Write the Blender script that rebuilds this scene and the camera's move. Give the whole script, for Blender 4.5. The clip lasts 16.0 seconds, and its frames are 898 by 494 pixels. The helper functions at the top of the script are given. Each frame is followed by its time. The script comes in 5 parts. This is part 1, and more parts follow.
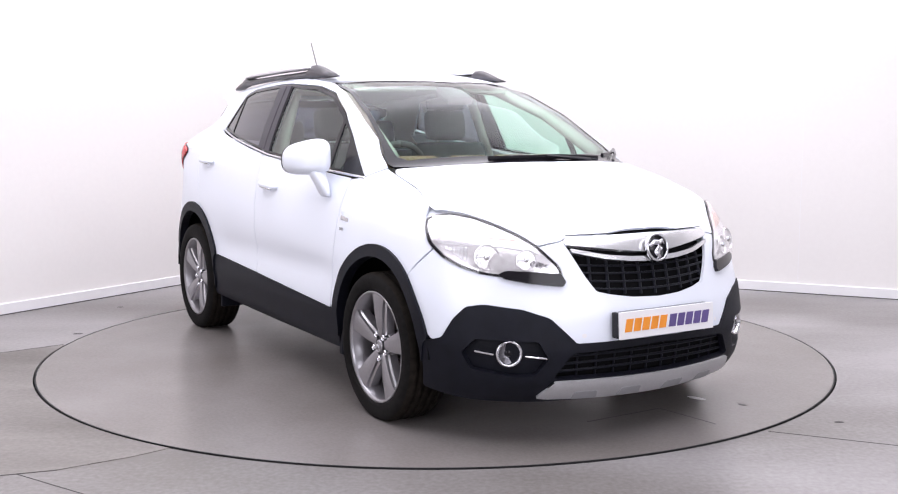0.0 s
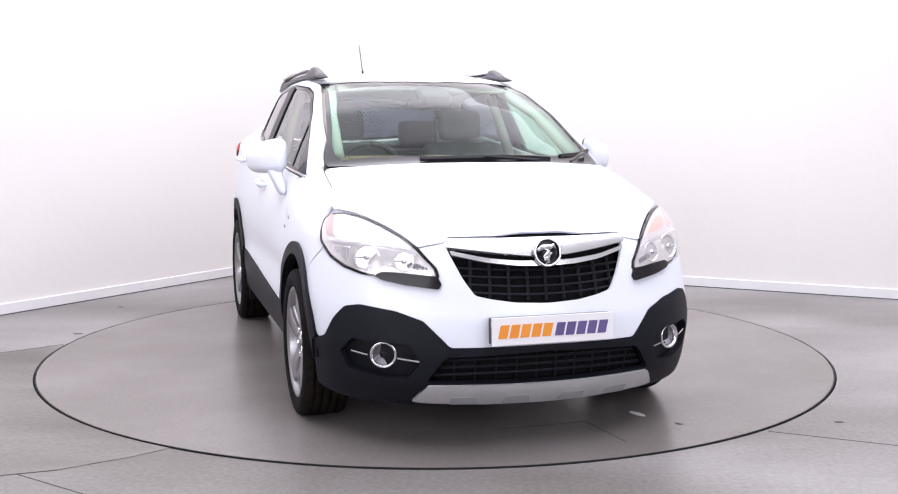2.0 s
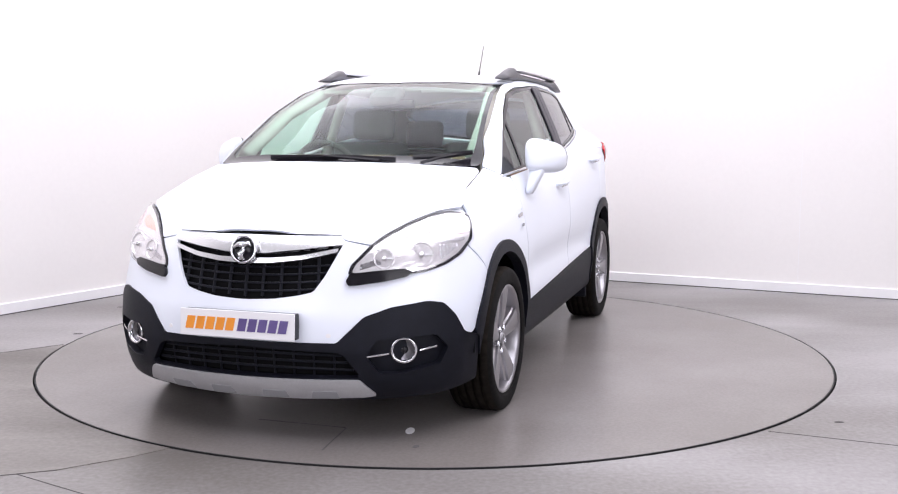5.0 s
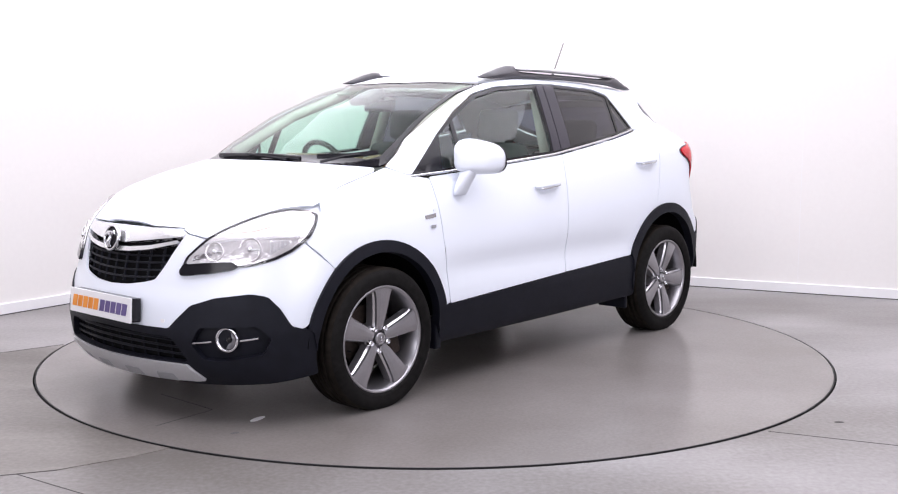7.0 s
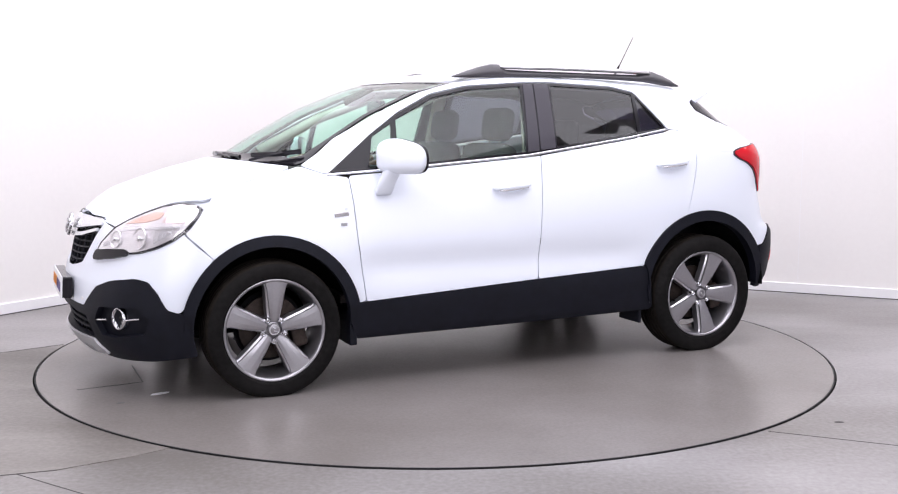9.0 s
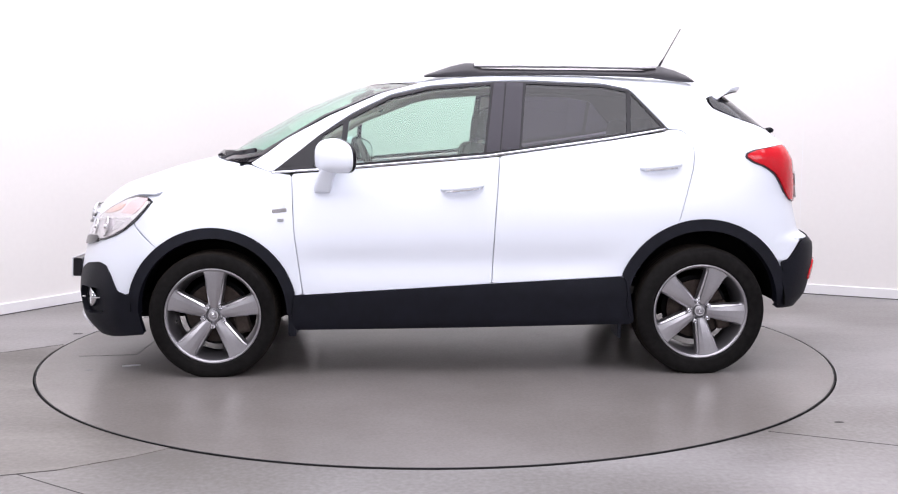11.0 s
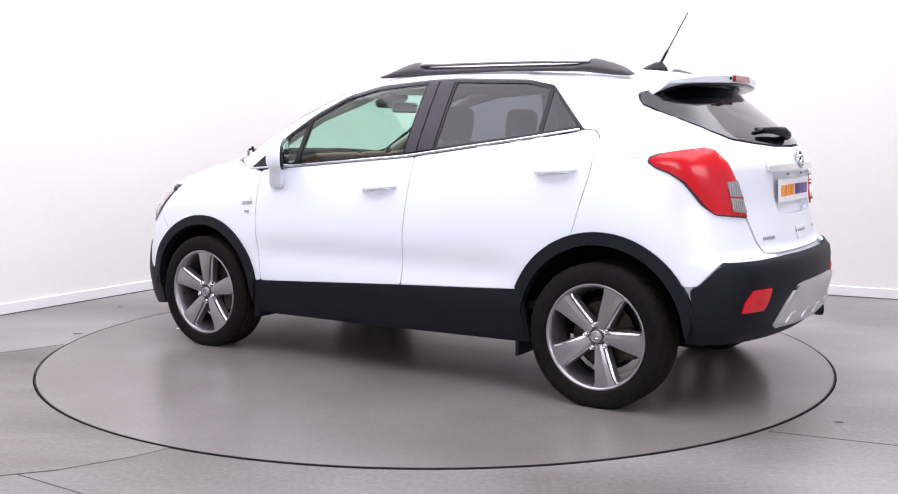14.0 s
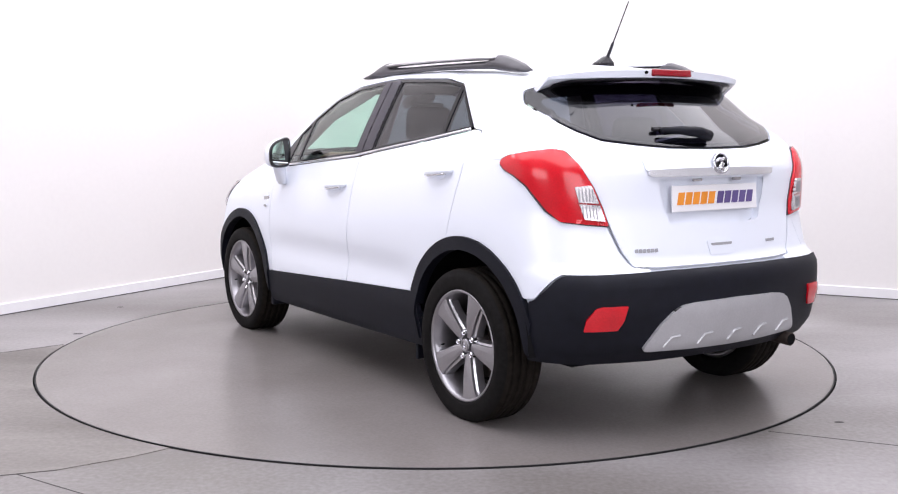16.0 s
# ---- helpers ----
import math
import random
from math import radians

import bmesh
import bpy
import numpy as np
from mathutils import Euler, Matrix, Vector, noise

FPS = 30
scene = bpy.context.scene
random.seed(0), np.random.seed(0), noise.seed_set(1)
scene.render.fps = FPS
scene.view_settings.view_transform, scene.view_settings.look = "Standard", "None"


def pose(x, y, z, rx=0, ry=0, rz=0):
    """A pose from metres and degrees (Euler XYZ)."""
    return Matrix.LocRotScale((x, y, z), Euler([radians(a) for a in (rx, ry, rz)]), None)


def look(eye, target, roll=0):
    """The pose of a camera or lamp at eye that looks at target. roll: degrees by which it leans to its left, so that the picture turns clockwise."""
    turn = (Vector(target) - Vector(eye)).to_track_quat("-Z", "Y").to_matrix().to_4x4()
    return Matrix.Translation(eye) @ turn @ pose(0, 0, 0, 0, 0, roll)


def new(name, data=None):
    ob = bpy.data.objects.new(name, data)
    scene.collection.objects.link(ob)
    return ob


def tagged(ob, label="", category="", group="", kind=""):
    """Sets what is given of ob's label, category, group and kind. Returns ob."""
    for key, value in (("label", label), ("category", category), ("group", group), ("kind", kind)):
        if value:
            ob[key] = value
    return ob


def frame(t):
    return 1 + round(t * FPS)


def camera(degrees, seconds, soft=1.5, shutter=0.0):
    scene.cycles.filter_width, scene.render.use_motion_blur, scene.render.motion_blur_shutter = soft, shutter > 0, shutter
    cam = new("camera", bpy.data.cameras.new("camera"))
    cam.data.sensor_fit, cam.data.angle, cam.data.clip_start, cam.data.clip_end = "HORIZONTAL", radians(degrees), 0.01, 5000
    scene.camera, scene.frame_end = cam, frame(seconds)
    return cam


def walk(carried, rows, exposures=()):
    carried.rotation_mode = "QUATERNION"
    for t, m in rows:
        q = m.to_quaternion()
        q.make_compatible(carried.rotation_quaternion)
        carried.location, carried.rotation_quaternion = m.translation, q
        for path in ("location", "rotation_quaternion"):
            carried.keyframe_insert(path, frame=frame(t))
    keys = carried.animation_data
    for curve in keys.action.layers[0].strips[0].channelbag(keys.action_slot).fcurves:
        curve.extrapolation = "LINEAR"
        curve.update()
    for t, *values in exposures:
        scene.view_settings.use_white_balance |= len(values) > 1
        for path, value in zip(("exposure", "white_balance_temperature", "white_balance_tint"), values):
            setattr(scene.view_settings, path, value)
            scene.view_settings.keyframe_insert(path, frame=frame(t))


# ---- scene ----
# the camera stands still, 1.29 m over the floor
cam = camera(47.3, 16.0, soft=1.15)
STAND = pose(0, -6.048, 1.2898, 90 - 6.483, 0, -0.70)
walk(cam, [(0, STAND), (16, STAND)])

# ---- light: a white studio under soft ceiling panels ----
world = bpy.data.worlds.new("studio_air")
scene.world = world
world.use_nodes = True
world.node_tree.nodes["Background"].inputs["Color"].default_value = (0.9, 0.92, 1.0, 1)
world.node_tree.nodes["Background"].inputs["Strength"].default_value = 0.03


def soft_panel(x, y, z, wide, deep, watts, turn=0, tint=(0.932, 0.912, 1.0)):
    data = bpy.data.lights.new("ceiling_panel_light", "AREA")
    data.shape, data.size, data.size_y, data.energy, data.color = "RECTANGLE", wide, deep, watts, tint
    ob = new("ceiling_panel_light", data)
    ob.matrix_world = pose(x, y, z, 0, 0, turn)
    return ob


scene.view_settings.exposure = 0.0
# one stretched light ceiling over the turntable; two fill lamps added behind the camera
soft_panel(0.5, -0.6, 4.1, 7.6, 8.0, 575, -26.6)
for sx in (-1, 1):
    fill_panel = soft_panel(0, 0, 0, 3.4, 2.2, 95, 0, (0.935, 0.92, 1.0))
    fill_panel.name = "fill_light"
    fill_panel.matrix_world = look((3.1 * sx, -6.6, 2.2), (0, 1.0, 0.9))
# ---- the car's form: one smooth solid that all its panels follow ----
# car space: x ahead, y to its left, z up, origin on the floor midway between the axles
def curve(x, pts):
    xs, ys = zip(*pts)
    return np.interp(x, xs, ys)


def soft_curve(x, pts, r=0.05):
    steps = np.linspace(-1.4, 1.4, 11)
    weights = (1 - (steps / 1.6) ** 2) ** 2
    return sum(curve(x + d * r, pts) * w for d, w in zip(steps, weights)) / weights.sum()


TOP_LINE = ((-2.2, 1.44), (-1.64, 1.555), (-1.4, 1.582), (-1.17, 1.605), (-0.68, 1.628), (-0.14, 1.632), (0.21, 1.61), (0.58, 1.53), (0.88, 1.41), (1.19, 1.235), (1.30, 1.158),
            (1.6, 1.085), (1.9, 0.985), (2.07, 0.895), (2.13, 0.83), (2.2, 0.70))
NOSE_LINE = ((0.1, 1.97), (0.17, 2.06), (0.27, 2.143), (0.41, 2.162), (0.55, 2.158), (0.60, 2.147), (0.7, 2.136), (0.82, 2.125), (0.9, 2.08), (1.3, 1.9))
TAIL_LINE = ((0.15, -1.75), (0.25, -1.90), (0.4, -2.03), (0.55, -2.065), (0.67, -2.065), (0.70, -2.05), (0.735, -1.985), (0.95, -1.95), (1.12, -1.95), (1.2, -1.915), (1.26, -1.86), (1.5, -1.56), (1.6, -1.44))
FLANK_LINE = ((0.1, 0.80), (0.2, 0.845), (0.3, 0.865), (0.43, 0.884), (0.6, 0.886), (0.85, 0.886), (1.2, 0.875), (1.6, 0.86))
FRONT_TAPER = ((-2.3, -0.30), (-2.05, -0.155), (-1.9, -0.085), (-1.75, -0.04), (-1.55, -0.012), (-1.3, 0.0), (1.4, 0.0), (1.65, -0.006), (1.8, -0.05), (1.95, -0.13), (2.2, -0.3))


def belt(x):
    return 1.075 + (0.97 - x) * 0.107


def smax(a, b, k):
    h = np.maximum(k - np.abs(a - b), 0) / k
    return np.maximum(a, b) + h * h * k / 4


def form(x, y, z):
    """Below zero inside the car's body."""
    y = np.abs(y)
    lean = curve(x, ((-0.2, 0), (0.25, 0.52), (1.2, 0.43), (1.7, 0.36), (2.1, 0.4)))
    xx = x + lean * y * y
    slope = (soft_curve(xx + 0.02, TOP_LINE) - soft_curve(xx - 0.02, TOP_LINE)) / 0.04
    top = (z - soft_curve(xx, TOP_LINE, 0.04) + curve(x, ((-1.6, 0.17), (0, 0.13), (1.2, 0.07), (1.6, 0.06), (2, 0.13))) * y * y) / np.sqrt(1 + slope * slope)
    flank = y - soft_curve(z, FLANK_LINE, 0.03) - soft_curve(x, FRONT_TAPER) * curve(z, ((0.3, 1.1), (0.6, 1.0), (0.8, 1.25), (0.95, 1.6)))
    # a shallow waist above the sills
    flank = flank + 0.016 * np.exp(-((z - 0.6) / 0.08) ** 2) * np.clip((0.95 - np.abs(x)) * 4, 0, 1)
    up = z - belt(x)
    taper = (0.03 * np.maximum(x, 0) ** 2 + 0.07 * np.minimum(x, 0) ** 2) * np.clip(1 + up * 6, 0, 1)
    cabin = (y - 0.80 + taper + 0.43 * up + 0.12 * np.clip(up, 0, 1) ** 2) / 1.09
    side = smax(flank, cabin, 0.11)
    nose = x - soft_curve(z, NOSE_LINE, 0.03) + curve(z, ((0.4, 0.36), (0.8, 0.56))) * y * y
    tail = (soft_curve(z, TAIL_LINE, 0.02) + curve(z, ((0.6, 0.25), (0.72, 0.25), (0.9, 0.29), (1.2, 0.32), (1.4, 0.4))) * y * y - x) / curve(z, ((1.2, 1.0), (1.26, 1.5)))
    body = smax(side, top, curve(z, ((0.9, 0.08), (1.1, 0.05), (1.5, 0.06))))
    body = smax(body, nose, 0.16)
    body = smax(body, tail, curve(z, ((0.6, 0.16), (1.3, 0.1))))
    return smax(body, curve(x, ((-1.6, 0.24), (-1.0, 0.235), (1.4, 0.22), (1.8, 0.165))) - z, 0.05)


def meet(origin, way, reach):
    """First places at which rays enter the form, from arrays of origins and unit ways."""
    n = 110
    lo = np.zeros(len(origin))
    hi = np.full(len(origin), reach)
    found = np.zeros(len(origin), bool)
    for i in range(n + 1):
        d = reach * i / n
        p = origin + way * d
        inside = (form(p[:, 0], p[:, 1], p[:, 2]) < 0) & ~found
        hi = np.where(inside, d, hi)
        lo = np.where(inside, d - reach / n, lo)
        found |= inside
    for _ in range(22):
        mid = (lo + hi) / 2
        p = origin + way * mid[:, None]
        inside = form(p[:, 0], p[:, 1], p[:, 2]) < 0
        hi = np.where(inside, mid, hi)
        lo = np.where(inside, lo, mid)
    return origin + way * hi[:, None], found


def outward(p):
    e = 0.004
    g = np.stack([form(*(p + np.eye(3)[i] * e).T) - form(*(p - np.eye(3)[i] * e).T) for i in range(3)], 1)
    return g / np.linalg.norm(g, axis=1)[:, None]


AXLE = 0.95
REACH = {"side": 1.1, "top": 1.0, "nose": 2.0, "tail": 1.9, "front": 1.9, "back": 1.9}


def rays(view, q):
    """Rays on to the form: side by (x, z), top by (x, y), front and back by (y, z), nose and tail round an upright axis by (angle, z)."""
    q = np.asarray(q, float)
    o, one = np.zeros(len(q)), np.ones(len(q))
    if view == "side":
        return np.stack([q[:, 0], one * 1.05, q[:, 1]], 1), np.stack([o, -one, o], 1)
    if view == "top":
        return np.stack([q[:, 0], q[:, 1], one * 1.75], 1), np.stack([o, o, -one], 1)
    if view == "front":
        return np.stack([one * 2.35, q[:, 0], q[:, 1]], 1), np.stack([-one, o, o], 1)
    if view == "back":
        return np.stack([one * -2.3, q[:, 0], q[:, 1]], 1), np.stack([one, o, o], 1)
    s = 1 if view == "nose" else -1
    c, n = np.cos(q[:, 0]), np.sin(q[:, 0])
    return np.stack([s * (AXLE + 2.0 * c), 2.0 * n, q[:, 1]], 1), np.stack([-s * c, -n, o], 1)


def on(view, q):
    return meet(*rays(view, q), REACH[view])[0]


def seen_in(view, p):
    """Places on the form as the two coordinates of a view."""
    p = np.atleast_2d(p)
    if view == "side":
        return p[:, [0, 2]]
    if view == "top":
        return p[:, [0, 1]]
    if view in ("front", "back"):
        return p[:, [1, 2]]
    s = 1 if view == "nose" else -1
    return np.stack([np.arctan2(p[:, 1], s * p[:, 0] - AXLE), p[:, 2]], 1)
# ---- materials ----
def material(name, color, rough=0.5, metal=0.0, coat=0.0, grain=0.0, grain_size=60.0, bump=0.0, emit=None, spec=0.5):
    m = bpy.data.materials.new(name)
    m.use_nodes = True
    nt = m.node_tree
    b = nt.nodes["Principled BSDF"]
    b.inputs["Base Color"].default_value = (*color, 1)
    b.inputs["Roughness"].default_value = rough
    b.inputs["Metallic"].default_value = metal
    b.inputs["Coat Weight"].default_value = coat
    b.inputs["Coat Roughness"].default_value = 0.04
    b.inputs["Specular IOR Level"].default_value = spec
    if emit:
        b.inputs["Emission Color"].default_value = (*color, 1)
        b.inputs["Emission Strength"].default_value = emit
    if grain or bump:
        co = nt.nodes.new("ShaderNodeTexCoord")
        fine = nt.nodes.new("ShaderNodeTexNoise")
        fine.inputs["Scale"].default_value = grain_size
        fine.inputs["Detail"].default_value = 6
        nt.links.new(co.outputs["Object"], fine.inputs["Vector"])
        if grain:
            wide = nt.nodes.new("ShaderNodeTexNoise")
            wide.inputs["Scale"].default_value = grain_size / 18
            nt.links.new(co.outputs["Object"], wide.inputs["Vector"])
            both = nt.nodes.new("ShaderNodeMath")
            both.operation = "ADD"
            nt.links.new(fine.outputs["Fac"], both.inputs[0])
            nt.links.new(wide.outputs["Fac"], both.inputs[1])
            span = nt.nodes.new("ShaderNodeMapRange")
            span.inputs["From Min"].default_value, span.inputs["From Max"].default_value = 0.7, 1.3
            nt.links.new(both.outputs[0], span.inputs["Value"])
            mix = nt.nodes.new("ShaderNodeMix")
            mix.data_type = "RGBA"
            mix.inputs["A"].default_value = (*[c * (1 - grain) for c in color], 1)
            mix.inputs["B"].default_value = (*[min(1, c * (1 + grain)) for c in color], 1)
            nt.links.new(span.outputs["Result"], mix.inputs["Factor"])
            nt.links.new(mix.outputs["Result"], b.inputs["Base Color"])
        if bump:
            relief = nt.nodes.new("ShaderNodeBump")
            relief.inputs["Strength"].default_value = bump
            relief.inputs["Distance"].default_value = 0.002
            nt.links.new(fine.outputs["Fac"], relief.inputs["Height"])
            nt.links.new(relief.outputs["Normal"], b.inputs["Normal"])
    return m


def glass(name, tint, gloss=1.0, base=0.05):
    """A thin tinted pane: what lies behind shows through its tint, and its faces mirror by Fresnel."""
    m = bpy.data.materials.new(name)
    m.use_nodes = True
    nt = m.node_tree
    nt.nodes.remove(nt.nodes["Principled BSDF"])
    clear = nt.nodes.new("ShaderNodeBsdfTransparent")
    clear.inputs["Color"].default_value = (*tint, 1)
    shine = nt.nodes.new("ShaderNodeBsdfGlossy")
    shine.inputs["Roughness"].default_value = 0.015
    shine.inputs["Color"].default_value = (gloss, gloss, gloss, 1)
    tilt = nt.nodes.new("ShaderNodeLayerWeight")
    tilt.inputs["Blend"].default_value = 0.5
    steep = nt.nodes.new("ShaderNodeMath")
    steep.operation = "POWER"
    steep.inputs[1].default_value = 4.5
    nt.links.new(tilt.outputs["Facing"], steep.inputs[0])
    facing = nt.nodes.new("ShaderNodeMath")
    facing.operation = "MULTIPLY_ADD"
    facing.inputs[1].default_value, facing.inputs[2].default_value = 0.9, base
    nt.links.new(steep.outputs[0], facing.inputs[0])
    mix = nt.nodes.new("ShaderNodeMixShader")
    nt.links.new(facing.outputs[0], mix.inputs[0])
    nt.links.new(clear.outputs[0], mix.inputs[1])
    nt.links.new(shine.outputs[0], mix.inputs[2])
    nt.links.new(mix.outputs[0], nt.nodes["Material Output"].inputs["Surface"])
    return m


WHITE = material("white_paint", (0.81, 0.845, 0.925), 0.34, coat=0.35)
WHITE.node_tree.nodes["Principled BSDF"].inputs["Coat Roughness"].default_value = 0.22
BLACK = material("textured_black_plastic", (0.0052, 0.0058, 0.011), 0.55, grain=0.25, grain_size=300, bump=0.25, spec=0.22)
DARK = material("unlit_black_lining", (0.008, 0.008, 0.009), 0.9, spec=0.1)
GLOSS_BLACK = material("gloss_black_trim", (0.012, 0.011, 0.014), 0.14, spec=0.3)
GREY_FILM = material("satin_pillar_film", (0.035, 0.031, 0.042), 0.42, spec=0.4)
CHROME = material("chrome", (0.74, 0.74, 0.77), 0.07, metal=1.0)
SILVER = material("silver_plastic", (0.56, 0.56, 0.58), 0.36, metal=0.45, grain=0.06, grain_size=120)
ALLOY = material("painted_alloy", (0.37, 0.36, 0.38), 0.3, metal=0.85, grain=0.05, grain_size=90)
BRIGHT_ALLOY = material("turned_alloy", (0.62, 0.61, 0.63), 0.28, metal=1.0)
RAIL = material("satin_grey_black_rail", (0.055, 0.051, 0.058), 0.4, grain=0.15, grain_size=200)
SATIN = material("satin_chrome", (0.86, 0.86, 0.88), 0.24, metal=0.8)
RIM = material("rim_alloy", (0.36, 0.35, 0.37), 0.3, metal=0.9)
RUBBER = material("tyre_rubber", (0.0085, 0.0078, 0.0078), 0.75, grain=0.45, grain_size=40, bump=0.3, spec=0.1)
TREAD = material("dusty_tread_rubber", (0.014, 0.0115, 0.0095), 0.85, grain=0.5, grain_size=35, bump=0.4, spec=0.08)
RUSTY = material("rusty_iron", (0.045, 0.033, 0.028), 0.6, metal=0.6, grain=0.5, grain_size=50)
RED = material("red_lens", (0.62, 0.006, 0.016), 0.22, coat=0.25, grain=0.12, grain_size=140)
RED_DARK = material("dark_red_lens", (0.26, 0.004, 0.012), 0.12, coat=0.6)
FROST = material("ribbed_clear_lens", (0.52, 0.50, 0.51), 0.18, metal=0.6, grain=0.45, grain_size=150, coat=0.5)
REFLECTOR = material("lamp_reflector", (0.92, 0.89, 0.91), 0.16, metal=0.6, grain=0.16, grain_size=45, bump=1.0)
AMBER = material("amber_bulb_cap", (0.80, 0.55, 0.47), 0.25, metal=0.5, grain=0.25, grain_size=90)
PINK_LENS = material("pale_rose_reflector", (0.82, 0.66, 0.66), 0.2, metal=0.7, grain=0.15, grain_size=90)
PLATE = material("white_show_plate", (0.84, 0.83, 0.85), 0.35)
ORANGE = material("orange_print", (0.85, 0.30, 0.03), 0.5)
PURPLE = material("purple_print", (0.12, 0.085, 0.25), 0.5)
GREY_PRINT = material("grey_print", (0.33, 0.33, 0.35), 0.4)
TRIM = material("beige_headlining", (0.56, 0.52, 0.47), 0.9, grain=0.08, grain_size=120)
DASH = material("dark_dashboard", (0.05, 0.043, 0.04), 0.65, grain=0.2, grain_size=160, bump=0.2)
TAN = material("brown_leather", (0.24, 0.13, 0.075), 0.5, grain=0.2, grain_size=60, bump=0.2)
SEAT = material("grey_seat_fabric", (0.06, 0.058, 0.062), 0.85, grain=0.25, grain_size=180, bump=0.3)
CLEAR = glass("green_tinted_glass", (0.66, 0.84, 0.75))
SCREEN = glass("green_windscreen_glass", (0.62, 0.87, 0.76), base=0.004)
SMOKED = glass("smoked_glass", (0.145, 0.132, 0.18), base=0.05)
REAR_SMOKED = glass("smoked_rear_glass", (0.095, 0.095, 0.15), base=0.055)
LENS = glass("clear_lamp_cover", (0.97, 0.96, 0.97))
MIRROR = material("mirror_glass", (0.8, 0.85, 0.85), 0.02, metal=1.0)
# ---- building kit ----
from mathutils.geometry import delaunay_2d_cdt


def link(name, verts, faces, mat, parent=None, label="", smooth=True, normals=None):
    me = bpy.data.meshes.new(name)
    me.from_pydata([tuple(float(c) for c in v) for v in verts], [], faces)
    me.polygons.foreach_set("use_smooth", [smooth] * len(faces))
    if normals is not None:
        me.normals_split_custom_set_from_vertices([tuple(float(c) for c in n) for n in normals])
    me.materials.append(mat)
    ob = new(name, me)
    ob.parent = parent
    if label:
        tagged(ob, label)
    return ob


def part(name, bm, mat, parent=None, label="", smooth=False):
    """Links a bmesh as one mesh object under its thing or part."""
    me = bpy.data.meshes.new(name)
    bmesh.ops.recalc_face_normals(bm, faces=bm.faces)
    bm.to_mesh(me)
    bm.free()
    me.polygons.foreach_set("use_smooth", [smooth] * len(me.polygons))
    me.materials.append(mat)
    ob = new(name, me)
    ob.parent = parent
    if label:
        tagged(ob, label)
    return ob


def box(sx, sy, sz, m=None, bevel=0.0, segments=2):
    bm = bmesh.new()
    bmesh.ops.create_cube(bm, size=1, matrix=Matrix.Diagonal((sx, sy, sz, 1)))
    if bevel:
        bmesh.ops.bevel(bm, geom=list(bm.edges), offset=bevel, segments=segments, affect="EDGES", profile=0.5)
    if m is not None:
        bmesh.ops.transform(bm, matrix=m, verts=bm.verts)
    return bm


def lathe(profile, segments=64, m=None, closed=False):
    """Turns a profile of (radius, height) about z."""
    bm = bmesh.new()
    rings = []
    for r, h in profile:
        rings.append([bm.verts.new((r * math.cos(2 * math.pi * i / segments), r * math.sin(2 * math.pi * i / segments), h)) for i in range(segments)])
    pairs = list(zip(rings, rings[1:])) + ([(rings[-1], rings[0])] if closed else [])
    for a, b in pairs:
        for i in range(segments):
            j = (i + 1) % segments
            bm.faces.new((a[i], a[j], b[j], b[i]))
    if not closed:
        for ring in (rings[0], rings[-1]):
            if profile[rings.index(ring)][0] > 0.0005:
                bm.faces.new(ring)
    if m is not None:
        bmesh.ops.transform(bm, matrix=m, verts=bm.verts)
    return bm


def tube(points, radius, sides=8, flat=1.0, up=(0, 0, 1)):
    """A rod along points, with a radius each or one for all; flat squeezes it along up."""
    bm = bmesh.new()
    pts = [Vector(p) for p in points]
    rad = radius if isinstance(radius, (list, tuple)) else [radius] * len(pts)
    rings = []
    for i, p in enumerate(pts):
        d = (pts[min(i + 1, len(pts) - 1)] - pts[max(i - 1, 0)]).normalized()
        a = d.cross(Vector(up)).normalized()
        b = a.cross(d).normalized()
        rings.append([bm.verts.new(p + rad[i] * (a * math.cos(2 * math.pi * k / sides) + b * flat * math.sin(2 * math.pi * k / sides))) for k in range(sides)])
    for r0, r1 in zip(rings, rings[1:]):
        for k in range(sides):
            bm.faces.new((r0[k], r0[(k + 1) % sides], r1[(k + 1) % sides], r1[k]))
    bm.faces.new(rings[0])
    bm.faces.new(rings[-1])
    return bm


def ease(pts, gap=0.03, rounds=2, closed=True):
    """An outline cut into short steps, its corners rounded off."""
    pts = [np.array(p, float) for p in pts]
    out = []
    n = len(pts) if closed else len(pts) - 1
    for i in range(n):
        a, b = pts[i], pts[(i + 1) % len(pts)]
        k = max(1, int(np.ceil(np.linalg.norm(b - a) / gap)))
        out += [a + (b - a) * j / k for j in range(k)]
    if not closed:
        out.append(pts[-1])
    for _ in range(rounds):
        nxt = [] if closed else [out[0]]
        for i in range(len(out) if closed else len(out) - 1):
            a, b = out[i], out[(i + 1) % len(out)]
            nxt += [a * 0.75 + b * 0.25, a * 0.25 + b * 0.75]
        out = nxt if closed else nxt + [out[-1]]
        out = out[::2] if len(out) > 400 else out
    return np.array(out)


def within(q, poly):
    x, y = q[:, 0], q[:, 1]
    inside = np.zeros(len(q), bool)
    for (x0, y0), (x1, y1) in zip(poly, np.roll(poly, -1, 0)):
        cross = ((y0 > y) != (y1 > y)) & (x < (x1 - x0) * (y - y0) / (y1 - y0 + 1e-12) + x0)
        inside ^= cross
    return inside


